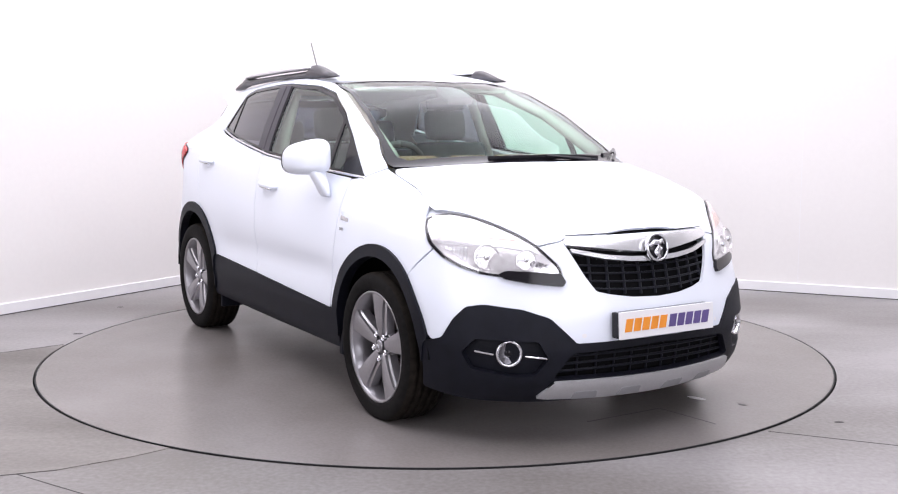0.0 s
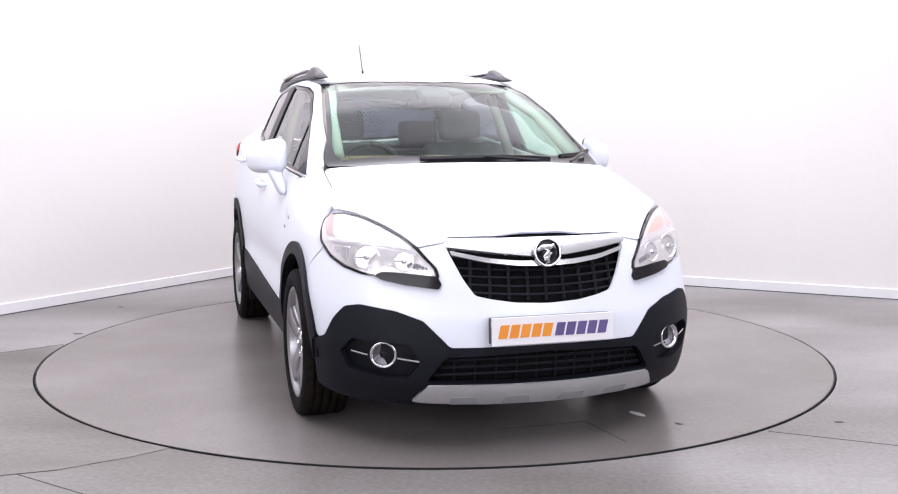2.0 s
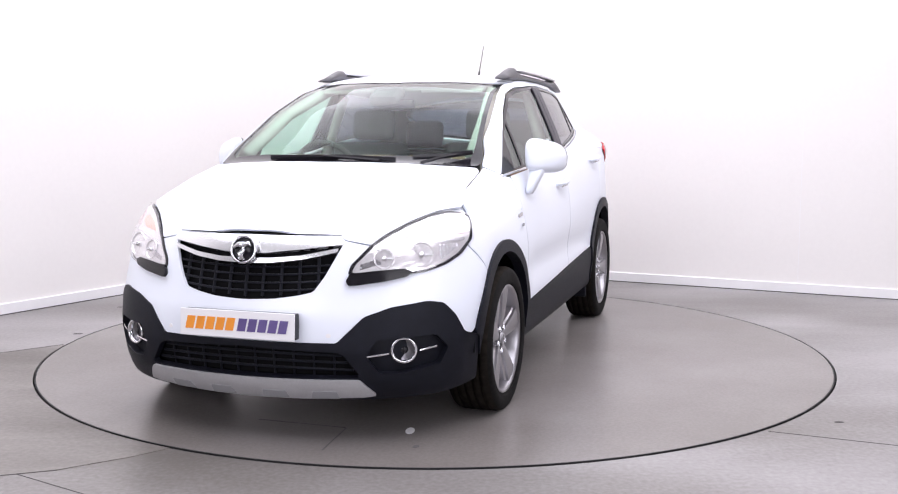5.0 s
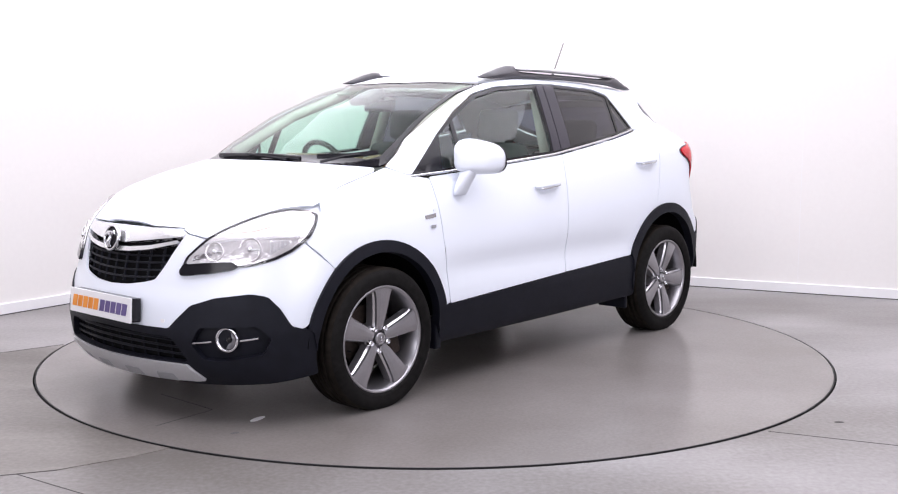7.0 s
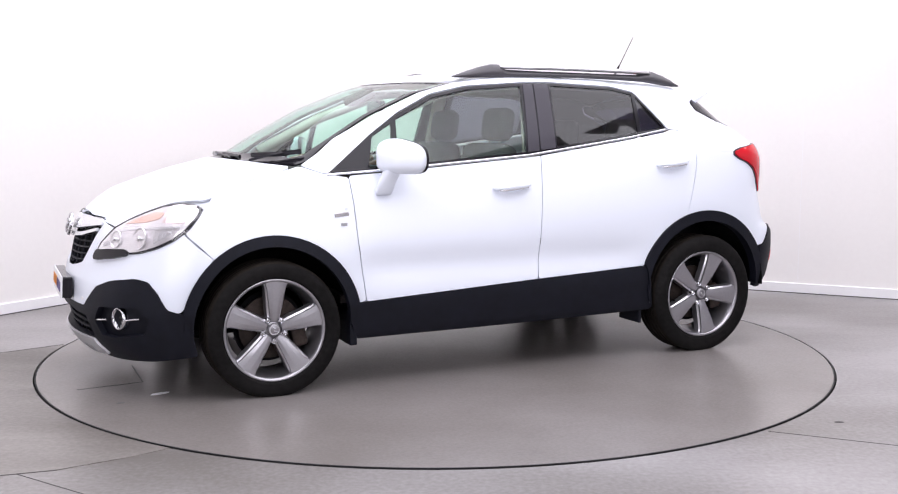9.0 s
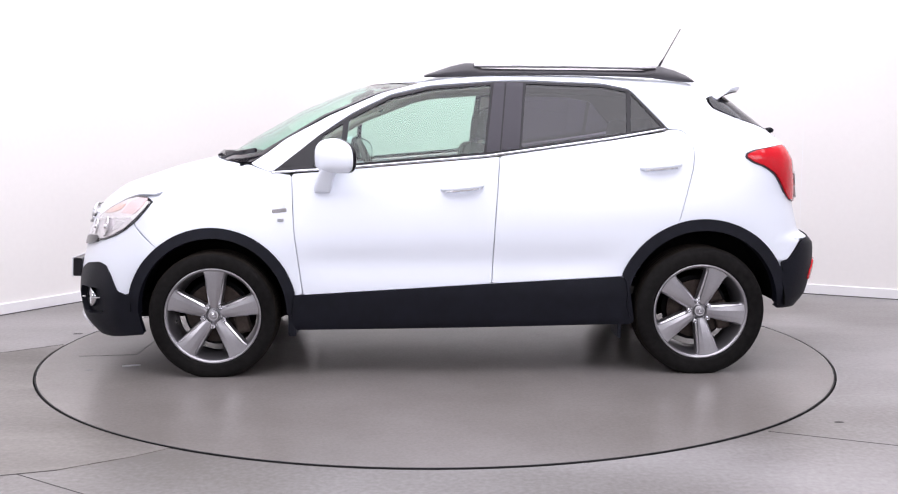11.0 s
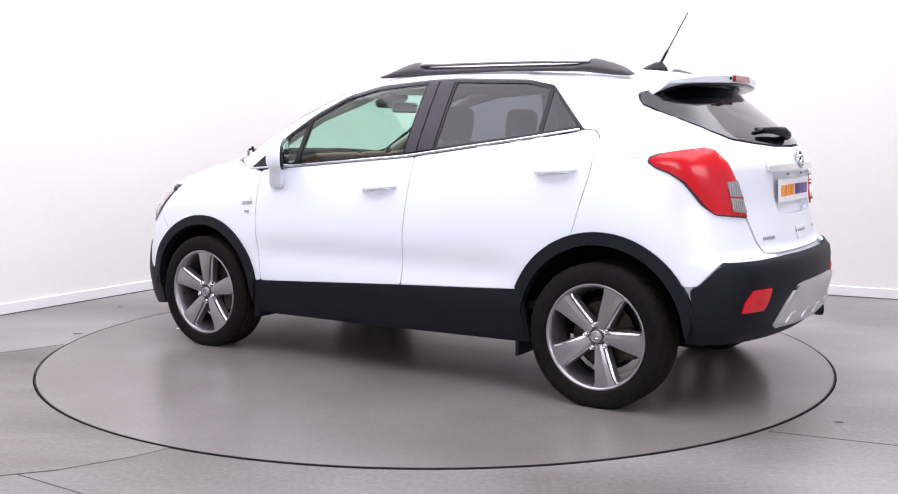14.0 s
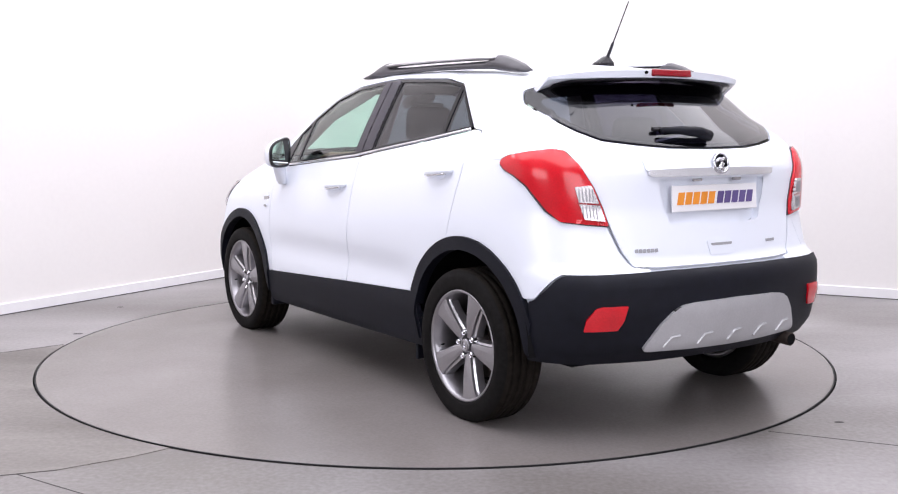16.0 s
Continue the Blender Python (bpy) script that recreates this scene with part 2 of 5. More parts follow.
def panel(name, view, outline, mat, parent, lift=0.0, thick=0.012, step=0.035, holes=(), sides=(1,), label="", rounds=2, gap=None, bulge=0.0):
    """A pressed sheet that follows the car's form inside an outline drawn in one view, with a turned-in rim. nose and tail outlines are in degrees and metres."""
    k = np.array([0.9 * math.pi / 180, 1.0]) if view in ("nose", "tail") else np.array([1.0, 1.0])
    gap = gap or step
    loops = [ease(np.array(o, float) * k, gap, rounds) for o in (outline, *holes)]
    lo, hi = loops[0].min(0), loops[0].max(0)
    gx, gy = np.meshgrid(np.arange(lo[0] + step / 2, hi[0], step), np.arange(lo[1] + step / 2, hi[1], step))
    inner = np.stack([gx.ravel(), gy.ravel()], 1)
    keep = within(inner, loops[0])
    for h in loops[1:]:
        keep &= ~within(inner, h)
    edge = np.concatenate(loops)
    inner = inner[keep]
    if len(inner):
        near = np.concatenate([np.min(np.linalg.norm(c[:, None] - edge[None], axis=2), axis=1) for c in np.array_split(inner, max(1, len(inner) // 400))])
        inner = inner[near > step * 0.4]
    q = np.concatenate([edge, inner]) if len(inner) else edge
    edges, at = [], 0
    for lp in loops:
        edges += [(at + i, at + (i + 1) % len(lp)) for i in range(len(lp))]
        at += len(lp)
    vs, es, fs, *_ = delaunay_2d_cdt([Vector(v) for v in q], edges, [], 0, 1e-6)
    flat = np.array([tuple(v) for v in vs])
    tri = np.array([f for f in fs if len(f) == 3])
    mid = flat[tri].mean(1)
    ok = within(mid, loops[0])
    for h in loops[1:]:
        ok &= ~within(mid, h)
    tri = tri[ok]
    ang = flat / k * (np.array([math.pi / 180, 1.0]) if view in ("nose", "tail") else 1.0)
    p, _ = meet(*rays(view, ang), REACH[view])
    n = outward(p)
    rise = lift
    if bulge:
        d = np.min(np.linalg.norm(flat[:, None] - edge[None], axis=2), axis=1)
        rise = lift + bulge * (1 - np.exp(-d / 0.03))[:, None]
    a, b, c = p[tri[:, 0]], p[tri[:, 1]], p[tri[:, 2]]
    flip = (np.cross(b - a, c - a) * n[tri[:, 0]]).sum(1) < 0
    tri[flip] = tri[flip][:, ::-1]
    count = {}
    for f in tri:
        for i in range(3):
            e = (f[i], f[(i + 1) % 3])
            count[e] = 1
    rim = [e for e in count if (e[1], e[0]) not in count]
    top = p + n * rise
    ids = {v: i for i, v in enumerate(sorted({v for e in rim for v in e}))}
    order = sorted(ids)
    base = len(top)
    verts = np.concatenate([top, top[order], p[order] + n[order] * (lift - thick)])
    faces = [tuple(int(i) for i in f) for f in tri]
    faces += [(base + ids[e[1]], base + ids[e[0]], base + len(ids) + ids[e[0]], base + len(ids) + ids[e[1]]) for e in rim]
    made = []
    for s in sides:
        v = verts * (1, s, 1)
        f = faces if s > 0 else [t[::-1] for t in faces]
        bent = None if bulge else np.concatenate([n, np.zeros((2 * len(ids), 3))]) * (1, s, 1)
        made.append(link(name, v, f, mat, parent, label, normals=bent))
    return made[0] if len(made) == 1 else made


def both(half, axis=0):
    """A whole outline from its left half, listed from the middle round to the middle."""
    other = [(-a, b) if axis == 0 else (a, -b) for a, b in reversed(half)]
    return list(half) + [o for o in other if abs(o[axis]) > 1e-6]


def arc(cx, cz, r, a0, a1, n=14):
    return [(cx + r * math.cos(math.radians(a0 + (a1 - a0) * i / n)), cz + r * math.sin(math.radians(a0 + (a1 - a0) * i / n))) for i in range(n + 1)]


def nose_of(pts):
    """Side-view points as nose-view points."""
    q = seen_in("nose", on("side", pts))
    return [(math.degrees(a), z) for a, z in q]


def bonnet_edge(view, pts):
    """Points of another view as top-view points."""
    q = np.array(pts, float)
    if view == "nose":
        q = q * (math.pi / 180, 1)
    return [tuple(p[:2]) for p in on(view, q)]


def side_of_tail(pts):
    return [(p[0], p[2]) for p in on("tail", np.array(pts, float) * (math.pi / 180, 1))]


def tail_of(pts):
    q = seen_in("tail", on("side", pts))
    return [(math.degrees(a), z) for a, z in q]
# ---- the studio ----
def mixed(name, dark, light, scale, rough, stretch=(1, 1, 1), bump=0.08, broad=0.35, streak=0.0):
    """A worn surface: broad patches, fine grain and faint relief."""
    m = bpy.data.materials.new(name)
    m.use_nodes = True
    nt = m.node_tree
    b = nt.nodes["Principled BSDF"]
    co = nt.nodes.new("ShaderNodeTexCoord")
    mp = nt.nodes.new("ShaderNodeMapping")
    mp.inputs["Scale"].default_value = stretch
    nt.links.new(co.outputs["Object"], mp.inputs["Vector"])
    big, fine = nt.nodes.new("ShaderNodeTexNoise"), nt.nodes.new("ShaderNodeTexNoise")
    big.inputs["Scale"].default_value, fine.inputs["Scale"].default_value = broad, scale
    big.inputs["Detail"].default_value, fine.inputs["Detail"].default_value = 5, 8
    nt.links.new(mp.outputs[0], big.inputs["Vector"])
    nt.links.new(co.outputs["Object"], fine.inputs["Vector"])
    add = nt.nodes.new("ShaderNodeMath")
    add.operation = "MULTIPLY_ADD"
    nt.links.new(fine.outputs["Fac"], add.inputs[0])
    add.inputs[1].default_value = 0.35
    nt.links.new(big.outputs["Fac"], add.inputs[2])
    span = nt.nodes.new("ShaderNodeMapRange")
    span.inputs["From Min"].default_value, span.inputs["From Max"].default_value = 0.50, 0.84
    nt.links.new(add.outputs[0], span.inputs["Value"])
    mix = nt.nodes.new("ShaderNodeMix")
    mix.data_type = "RGBA"
    mix.inputs["A"].default_value, mix.inputs["B"].default_value = (*dark, 1), (*light, 1)
    nt.links.new(span.outputs["Result"], mix.inputs["Factor"])
    nt.links.new(mix.outputs["Result"], b.inputs["Base Color"])
    b.inputs["Roughness"].default_value = rough
    relief = nt.nodes.new("ShaderNodeBump")
    relief.inputs["Strength"].default_value = bump
    relief.inputs["Distance"].default_value = 0.003
    nt.links.new(fine.outputs["Fac"], relief.inputs["Height"])
    nt.links.new(relief.outputs["Normal"], b.inputs["Normal"])
    return m


CONCRETE = mixed("worn_concrete", (0.135, 0.123, 0.113), (0.305, 0.290, 0.292), 45, 0.34, (0.6, 1.3, 1), 0.10, 0.8)
DECK = mixed("turntable_deck_paint", (0.165, 0.149, 0.139), (0.222, 0.204, 0.197), 70, 0.27, (1, 1, 1), 0.06, 0.9)
WALL = mixed("white_wall_paint", (0.775, 0.748, 0.732), (0.81, 0.783, 0.767), 30, 0.75, (1, 1, 1), 0.05, 0.4)
SKIRT = mixed("white_skirting_paint", (0.76, 0.75, 0.76), (0.82, 0.81, 0.82), 20, 0.45)
CEILING = mixed("pale_ceiling_board", (0.62, 0.62, 0.62), (0.68, 0.68, 0.68), 25, 0.9)
REAR_WALL = mixed("grey_bounce_wall", (0.58, 0.58, 0.60), (0.65, 0.65, 0.67), 25, 0.8)
GAP = material("black_gap_seal", (0.01, 0.01, 0.011), 0.8)
CRACK = material("dark_joint_filler", (0.07, 0.065, 0.065), 0.8)
R_DISC = 2.246

# floor with a round opening, pit rim and turntable
bm = bmesh.new()
outer = [bm.verts.new((11 * math.cos(2 * math.pi * i / 160), 11 * math.sin(2 * math.pi * i / 160), 0)) for i in range(160)]
inner = [bm.verts.new(((R_DISC + 0.003) * math.cos(2 * math.pi * i / 160), (R_DISC + 0.003) * math.sin(2 * math.pi * i / 160), 0)) for i in range(160)]
deep = [bm.verts.new(((R_DISC + 0.003) * math.cos(2 * math.pi * i / 160), (R_DISC + 0.003) * math.sin(2 * math.pi * i / 160), -0.05)) for i in range(160)]
for i in range(160):
    j = (i + 1) % 160
    bm.faces.new((outer[i], outer[j], inner[j], inner[i]))
    bm.faces.new((inner[i], inner[j], deep[j], deep[i]))
floor = tagged(part("floor", bm, CONCRETE), "worn grey concrete studio floor", "floor", kind="structure")
pit = tagged(part("pit_floor", lathe([(R_DISC + 0.03, -0.06), (R_DISC + 0.03, -0.05), (0.0001, -0.05)], 80), GAP), "black pit floor below the turntable", "floor", kind="structure")

turntable = tagged(new("turntable"), "round grey turntable set flush in the floor", "turntable")
part("deck", lathe([(R_DISC - 0.011, -0.03), (R_DISC - 0.011, 0.002), (R_DISC - 0.013, 0.004), (0.0001, 0.004)], 160), DECK, turntable)
part("edge_band", lathe([(R_DISC - 0.0105, -0.03), (R_DISC - 0.0105, 0.005), (R_DISC - 0.005, 0.005), (R_DISC - 0.005, -0.03)], 160, closed=True), GAP, turntable)

part("hatch_seam", box(0.006, 0.42, 0.001, pose(1.732, -0.04, 0.0046)), CRACK, turntable, "thin dark seam of a floor hatch")
part("hatch_seam", box(0.32, 0.006, 0.001, pose(1.895, 0.193, 0.0046, 0, 0, 6)), CRACK, turntable, "thin dark seam of a floor hatch")
part("scuff_mark", lathe([(0.05, 0.0), (0.048, 0.0008), (0.0001, 0.0008)], 18, pose(1.69, 0.455, 0.0042, 0, 0, 15) @ Matrix.Diagonal((1, 0.4, 1, 1))), SKIRT, turntable, "small pale scuff mark")
part("oil_mark", lathe([(0.022, 0.0), (0.02, 0.0006), (0.0001, 0.0006)], 14, pose(1.888, 0.554, 0.0042) @ Matrix.Diagonal((1, 0.6, 1, 1))), CRACK, turntable, "small dark oil mark")

# joints and saw cuts in the concrete
def joint(x0, y0, x1, y1, wide=0.006):
    d = Vector((x1 - x0, y1 - y0, 0))
    tagged(part("floor_joint", box(d.length, wide, 0.002, Matrix.Translation(((x0 + x1) / 2, (y0 + y1) / 2, 0.0003)) @ pose(0, 0, 0, 0, 0, math.degrees(math.atan2(d.y, d.x)))), CRACK), "thin dark joint in the concrete", "floor joint", kind="structure")


joint(-4.05, -1.382, -2.262, 0.094)
joint(-1.75, -2.169, -1.10, -2.604, 0.004)
joint(1.43, -1.76, 3.2, -2.545, 0.004)
joint(-4.05, -3.05, -1.452, -2.235, 0.004)

# an older, darker pour of concrete between two joints, cut round by the turntable
OLD_SLAB = mixed("older_concrete", (0.085, 0.074, 0.064), (0.225, 0.207, 0.194), 45, 0.36, (0.5, 1.6, 1), 0.10, 1.1)
edge = [((R_DISC + 0.004) * math.cos(math.radians(a)), (R_DISC + 0.004) * math.sin(math.radians(a))) for a in np.linspace(178, 241, 48)]
slab = edge + [(-1.214, -2.078), (-1.452, -2.235), (-4.05, -3.05), (-4.05, -1.382)]
bm = bmesh.new()
lid = bm.faces.new([bm.verts.new((x, y, 0.0025)) for x, y in slab])
bmesh.ops.extrude_face_region(bm, geom=[lid])
for v in lid.verts:
    v.co.z = -0.01
bmesh.ops.triangulate(bm, faces=bm.faces[:])
tagged(part("floor_slab", bm, OLD_SLAB), "older darker concrete slab beside the turntable", "floor", kind="structure")
for mx, my, mr in ((-2.325, 1.417, 0.018), (-2.29, 0.42, 0.024), (1.789, -1.625, 0.016)):
    tagged(part("floor_mark", lathe([(mr, 0.0), (mr * 0.9, 0.001), (0.0001, 0.001)], 12, pose(mx, my, 0.0005) @ Matrix.Diagonal((1.4, 0.8, 1, 1))), CRACK), "small dark mark on the concrete", "floor mark", kind="structure")

# walls meet in a corner far behind the car
CORNER = Vector((-1.1836, 4.0518, 0))
DL = Vector((-0.537, -0.843, 0)).normalized()
DR = Vector((0.894, -0.447, 0)).normalized()


def wall(name, start, d, length, high, mat, label, out):
    bm = box(length, 0.12, high, None)
    m = Matrix.Translation(start + d * length / 2 + out * 0.06 + Vector((0, 0, high / 2))) @ pose(0, 0, 0, 0, 0, math.degrees(math.atan2(d.y, d.x)))
    bmesh.ops.transform(bm, matrix=m, verts=bm.verts)
    return tagged(part(name, bm, mat), label, "wall", kind="structure")


HIGH = 4.2
OUT_L, OUT_R = Vector((DL.y, -DL.x, 0)), Vector((-DR.y, DR.x, 0))
ROUND = 0.5
HALF = DL.angle(DR) / 2
RHO = ROUND * math.tan(HALF)
wall("wall_west", CORNER + DL * ROUND, DL, 13 - ROUND, HIGH, WALL, "plain white painted studio wall", OUT_L)
wall("wall_north", CORNER + DR * ROUND, DR, 11 - ROUND, HIGH, WALL, "plain white painted studio wall with a faint board seam", OUT_R)


def bend(r0, r1, z0, z1):
    """A rounded inside corner between the two white walls."""
    c = CORNER + (DL + DR).normalized() * ROUND / math.cos(HALF)
    a0, a1 = math.atan2(OUT_L.y, OUT_L.x), math.atan2(OUT_R.y, OUT_R.x)
    bm = bmesh.new()
    rings = []
    for i in range(61):
        t = a0 + (a1 - a0) * i / 60
        d = Vector((math.cos(t), math.sin(t), 0))
        rings.append([bm.verts.new(c + d * r + Vector((0, 0, z))) for r, z in ((r0, z0), (r1, z0), (r1, z1), (r0, z1))])
    for a, b in zip(rings, rings[1:]):
        for k in range(4):
            bm.faces.new((a[k], a[(k + 1) % 4], b[(k + 1) % 4], b[k]))
    bm.faces.new(rings[0])
    bm.faces.new(rings[-1])
    return bm


tagged(part("wall_corner", bend(RHO, RHO + 0.12, 0, HIGH), WALL), "rounded white corner between the studio walls", "wall", kind="structure")
tagged(part("baseboard_corner", bend(RHO - 0.018, RHO, 0, 0.08), SKIRT), "white skirting board round the corner", "skirting board", kind="structure")
P = CORNER + DL * 13
# two unseen walls close the room, toned pale to bounce fill light
wall("wall_south", P, DR, 11, HIGH, REAR_WALL, "unseen grey wall added behind the camera to bounce light", DL)
Q = CORNER + DR * 11
wall("wall_east", Q, DL, 13, HIGH, REAR_WALL, "unseen grey wall added beside the camera to bounce light", DR)
for nm, d, ln, out in (("baseboard_west", DL, 13 - ROUND, OUT_L), ("baseboard_north", DR, 11 - ROUND, OUT_R)):
    bm = box(ln, 0.018, 0.08, None, 0.004, 1)
    bmesh.ops.transform(bm, matrix=Matrix.Translation(CORNER + d * (ROUND + ln / 2) - out * 0.009 + Vector((0, 0, 0.04))) @ pose(0, 0, 0, 0, 0, math.degrees(math.atan2(d.y, d.x))), verts=bm.verts)
    tagged(part(nm, bm, SKIRT), "white painted skirting board", "skirting board", kind="structure")
    # a dark strip along the foot paints the shade below the skirting
    bm = box(ln, 0.006, 0.006, None)
    bmesh.ops.transform(bm, matrix=Matrix.Translation(CORNER + d * (ROUND + ln / 2) - out * 0.019 + Vector((0, 0, 0.003))) @ pose(0, 0, 0, 0, 0, math.degrees(math.atan2(d.y, d.x))), verts=bm.verts)
    tagged(part("trim", bm, CRACK), "dark strip drawn as shade under the skirting", "trim", kind="structure")
seam_at = CORNER + DR * 4.545
bm = box(0.003, 0.002, HIGH, Matrix.Translation(seam_at - OUT_R * 0.0005 + Vector((0, 0, HIGH / 2))) @ pose(0, 0, 0, 0, 0, math.degrees(math.atan2(DR.y, DR.x))))
tagged(part("trim", bm, SKIRT), "faint upright seam in the wall", "trim", kind="structure")
mid = CORNER + DL * 6.5 + DR * 5.5
bm = box(15.2, 13.4, 0.1, Matrix.Translation(mid + Vector((0, 0, HIGH + 0.05))) @ pose(0, 0, 0, 0, 0, math.degrees(math.atan2(DL.y, DL.x))))
tagged(part("ceiling", bm, CEILING), "pale board ceiling", "ceiling", kind="structure")
# ---- the car ----
car = tagged(new("car"), "white compact crossover car with black lower cladding standing on the turntable", "car")
LR = (1, -1)
WIN_TOP = [(0.965, 1.074), (0.72, 1.268), (0.55, 1.375), (0.345, 1.475), (0.14, 1.52), (-0.22, 1.545), (-0.37, 1.548), (-0.785, 1.531), (-0.935, 1.5), (-1.118, 1.302)]
WIN_LOW = [(-0.81, 1.253), (-0.338, 1.189), (-0.157, 1.163), (0.60, 1.10)]
FA, RA = (1.2775, 0.345), (-1.295, 0.36)


def car_shell():
    # inner linings added to tone the panel gaps: white flank and tail, dark nose
    low = [(1.60, 0.26), (1.62, 0.68), (1.74, 0.74), (1.74, 0.95), (1.2, 1.06), (0.9, 1.05), (-0.2, 1.15), (-1.1, 1.27), (-1.6, 1.25), (-1.85, 0.95), (-1.82, 0.55), (-1.74, 0.5), (-1.6, 0.3)]
    panel("inner_lining", "side", low, WHITE, car, lift=-0.017, thick=0.004, step=0.06, sides=LR, holes=[arc(*FA, 0.40, 0, 350, 24), arc(*RA, 0.42, 0, 350, 24)])
    panel("nose_lining", "nose", both([(0, 0.19), (30, 0.19), (44, 0.22), (44, 0.9), (25, 0.80), (0, 0.84)]), DARK, car, lift=-0.05, thick=0.004, step=0.06)
    panel("tail_lining", "tail", both([(0, 0.48), (30, 0.48), (43, 0.5), (44, 1.2), (30, 1.235), (23, 1.22), (14, 1.208), (0, 1.203)]), WHITE, car, lift=-0.022, thick=0.004, step=0.06, holes=[both([(0, 1.092), (19.2, 1.089), (18.4, 1.0), (16.2, 0.899), (13.5, 0.886), (0, 0.883)])])
    # front wing
    wing = [(0.8675, 1.052), (0.8515, 0.758), (0.810, 0.44)] + arc(*FA, 0.437, 169, 50, 16) + [(1.60, 0.722), (1.68, 0.802), (1.66, 0.86), (1.56, 0.932), (1.545, 0.965), (1.40, 1.027), (1.25, 1.068), (1.17, 1.089), (1.10, 1.108), (0.99, 1.072)]
    panel("front_wing", "side", wing, WHITE, car, sides=LR, rounds=1)
    # doors
    fd = [(0.863, 1.06), (0.60, 1.08), (-0.157, 1.143), (-0.2215, 1.15), (-0.1915, 0.785), (-0.1755, 0.491), (0.805, 0.435), (0.847, 0.758)]
    rd = [(-0.226, 1.151), (-0.338, 1.167), (-0.81, 1.232), (-1.10, 1.276), (-1.135, 1.288), (-1.20, 1.285), (-1.238, 1.25), (-1.243, 1.18), (-1.233, 1.09), (-1.16, 0.82)] + arc(*RA, 0.462, 72, 21, 8) + [(-0.868, 0.526), (-0.180, 0.491), (-0.196, 0.785)]
    panel("front_door", "side", fd, WHITE, car, sides=LR, rounds=1)
    panel("rear_door", "side", rd, WHITE, car, sides=LR, rounds=1)
    # cabin side frame: windscreen pillar, roof edge, rear pillar
    roof_edge = [(1.09, 1.112), (1.0, 1.17), (0.905, 1.243), (0.665, 1.37), (0.405, 1.485), (0.18, 1.545), (0.0, 1.567), (-0.4, 1.583), (-0.8, 1.578), (-1.15, 1.555), (-1.36, 1.515), (-1.42, 1.50), (-1.45, 1.485)]
    frame_low = side_of_tail([(55.8, 1.465), (56.2, 1.445), (55.2, 1.405), (47.0, 1.347), (46.3, 1.32), (43.95, 1.232), (42.2, 1.205), (39.5, 1.16)]) + [(-1.247, 1.17), (-1.243, 1.25), (-1.205, 1.290), (-1.135, 1.294)]
    panel("side_frame", "side", roof_edge + frame_low + [(x, z + (0.008 if z > 1.31 else 0)) for x, z in reversed(WIN_TOP[:-1])] + [(0.99, 1.074)], WHITE, car, sides=LR, rounds=1, step=0.03)
    panel("pillar_trim", "side", roof_edge + frame_low + [(x, z - 0.012) for x, z in reversed(WIN_TOP[:-1])] + [(0.93, 1.06)], TRIM, car, lift=-0.032, thick=0.004, sides=LR, rounds=1, step=0.04)
    # rear quarter
    quarter = [(-1.247, 1.20), (-1.247, 1.18), (-1.237, 1.09), (-1.166, 0.83)] + arc(*RA, 0.462, 72, 148, 12) + [(-1.70, 0.60), (-1.755, 0.606), (-1.832, 0.70), (-1.87, 0.74), (-1.86, 0.90), (-1.80, 1.0), (-1.72, 1.12), (-1.66, 1.20)]
    panel("rear_quarter", "side", quarter, WHITE, car, sides=LR, rounds=1)
    # roof and bonnet
    roof = both([(0.50, 0), (0.42, 0.25), (0.28, 0.42), (0.13, 0.565), (-0.1, 0.60), (-0.5, 0.605), (-1.0, 0.59), (-1.40, 0.555), (-1.44, 0.3), (-1.45, 0)], 1)
    panel("roof", "top", roof, WHITE, car, step=0.05, lift=-0.003)
    panel("headlining", "top", roof, TRIM, car, step=0.08, lift=-0.04, thick=0.01)
    bonnet = both([(2.040, 0), (2.030, 0.2)] + bonnet_edge("nose", [(20, 0.851), (21, 0.838), (26.1, 0.819), (30, 0.866), (34.8, 0.904), (40, 0.934), (45.2, 0.951), (50, 0.954)]) + bonnet_edge("side", [(1.54, 0.968), (1.40, 1.0295), (1.25, 1.0705), (1.17, 1.092)]) + [(1.145, 0.70), (1.235, 0.56), (1.32, 0.36), (1.37, 0.15), (1.385, 0)], 1)
    panel("bonnet", "top", bonnet, WHITE, car, step=0.04, rounds=1, lift=0.001)
    # front bumper
    seam = nose_of([(1.566, 0.685), (1.604, 0.718), (1.684, 0.798)])
    arch = nose_of(arc(*FA, 0.437, 15, 49, 6))
    clad_top = [(0, 0.437), (13, 0.434), (19, 0.433), (21, 0.474), (24.2, 0.537), (29.5, 0.572), (37, 0.592), (40.5, 0.580), (43, 0.53), (45.3, 0.452), (47.8, 0.435)]
    grille = [(0, 0.845), (19.0, 0.84), (20.3, 0.825), (19.3, 0.79), (16.6, 0.696), (14.4, 0.636), (11.5, 0.622), (6.6, 0.607), (0, 0.601)]
    panel("front_bumper", "nose", both(clad_top + arch + seam + [(46, 0.86), (38, 0.88), (26, 0.815), (20.8, 0.835), (19.9, 0.848), (10, 0.857), (0, 0.860)]), WHITE, car, holes=[both(grille)], step=0.03, rounds=1)
    low_grille = [(0, 0.412), (19.3, 0.395), (20.3, 0.385), (23.4, 0.300), (23.0, 0.290), (0, 0.287)]
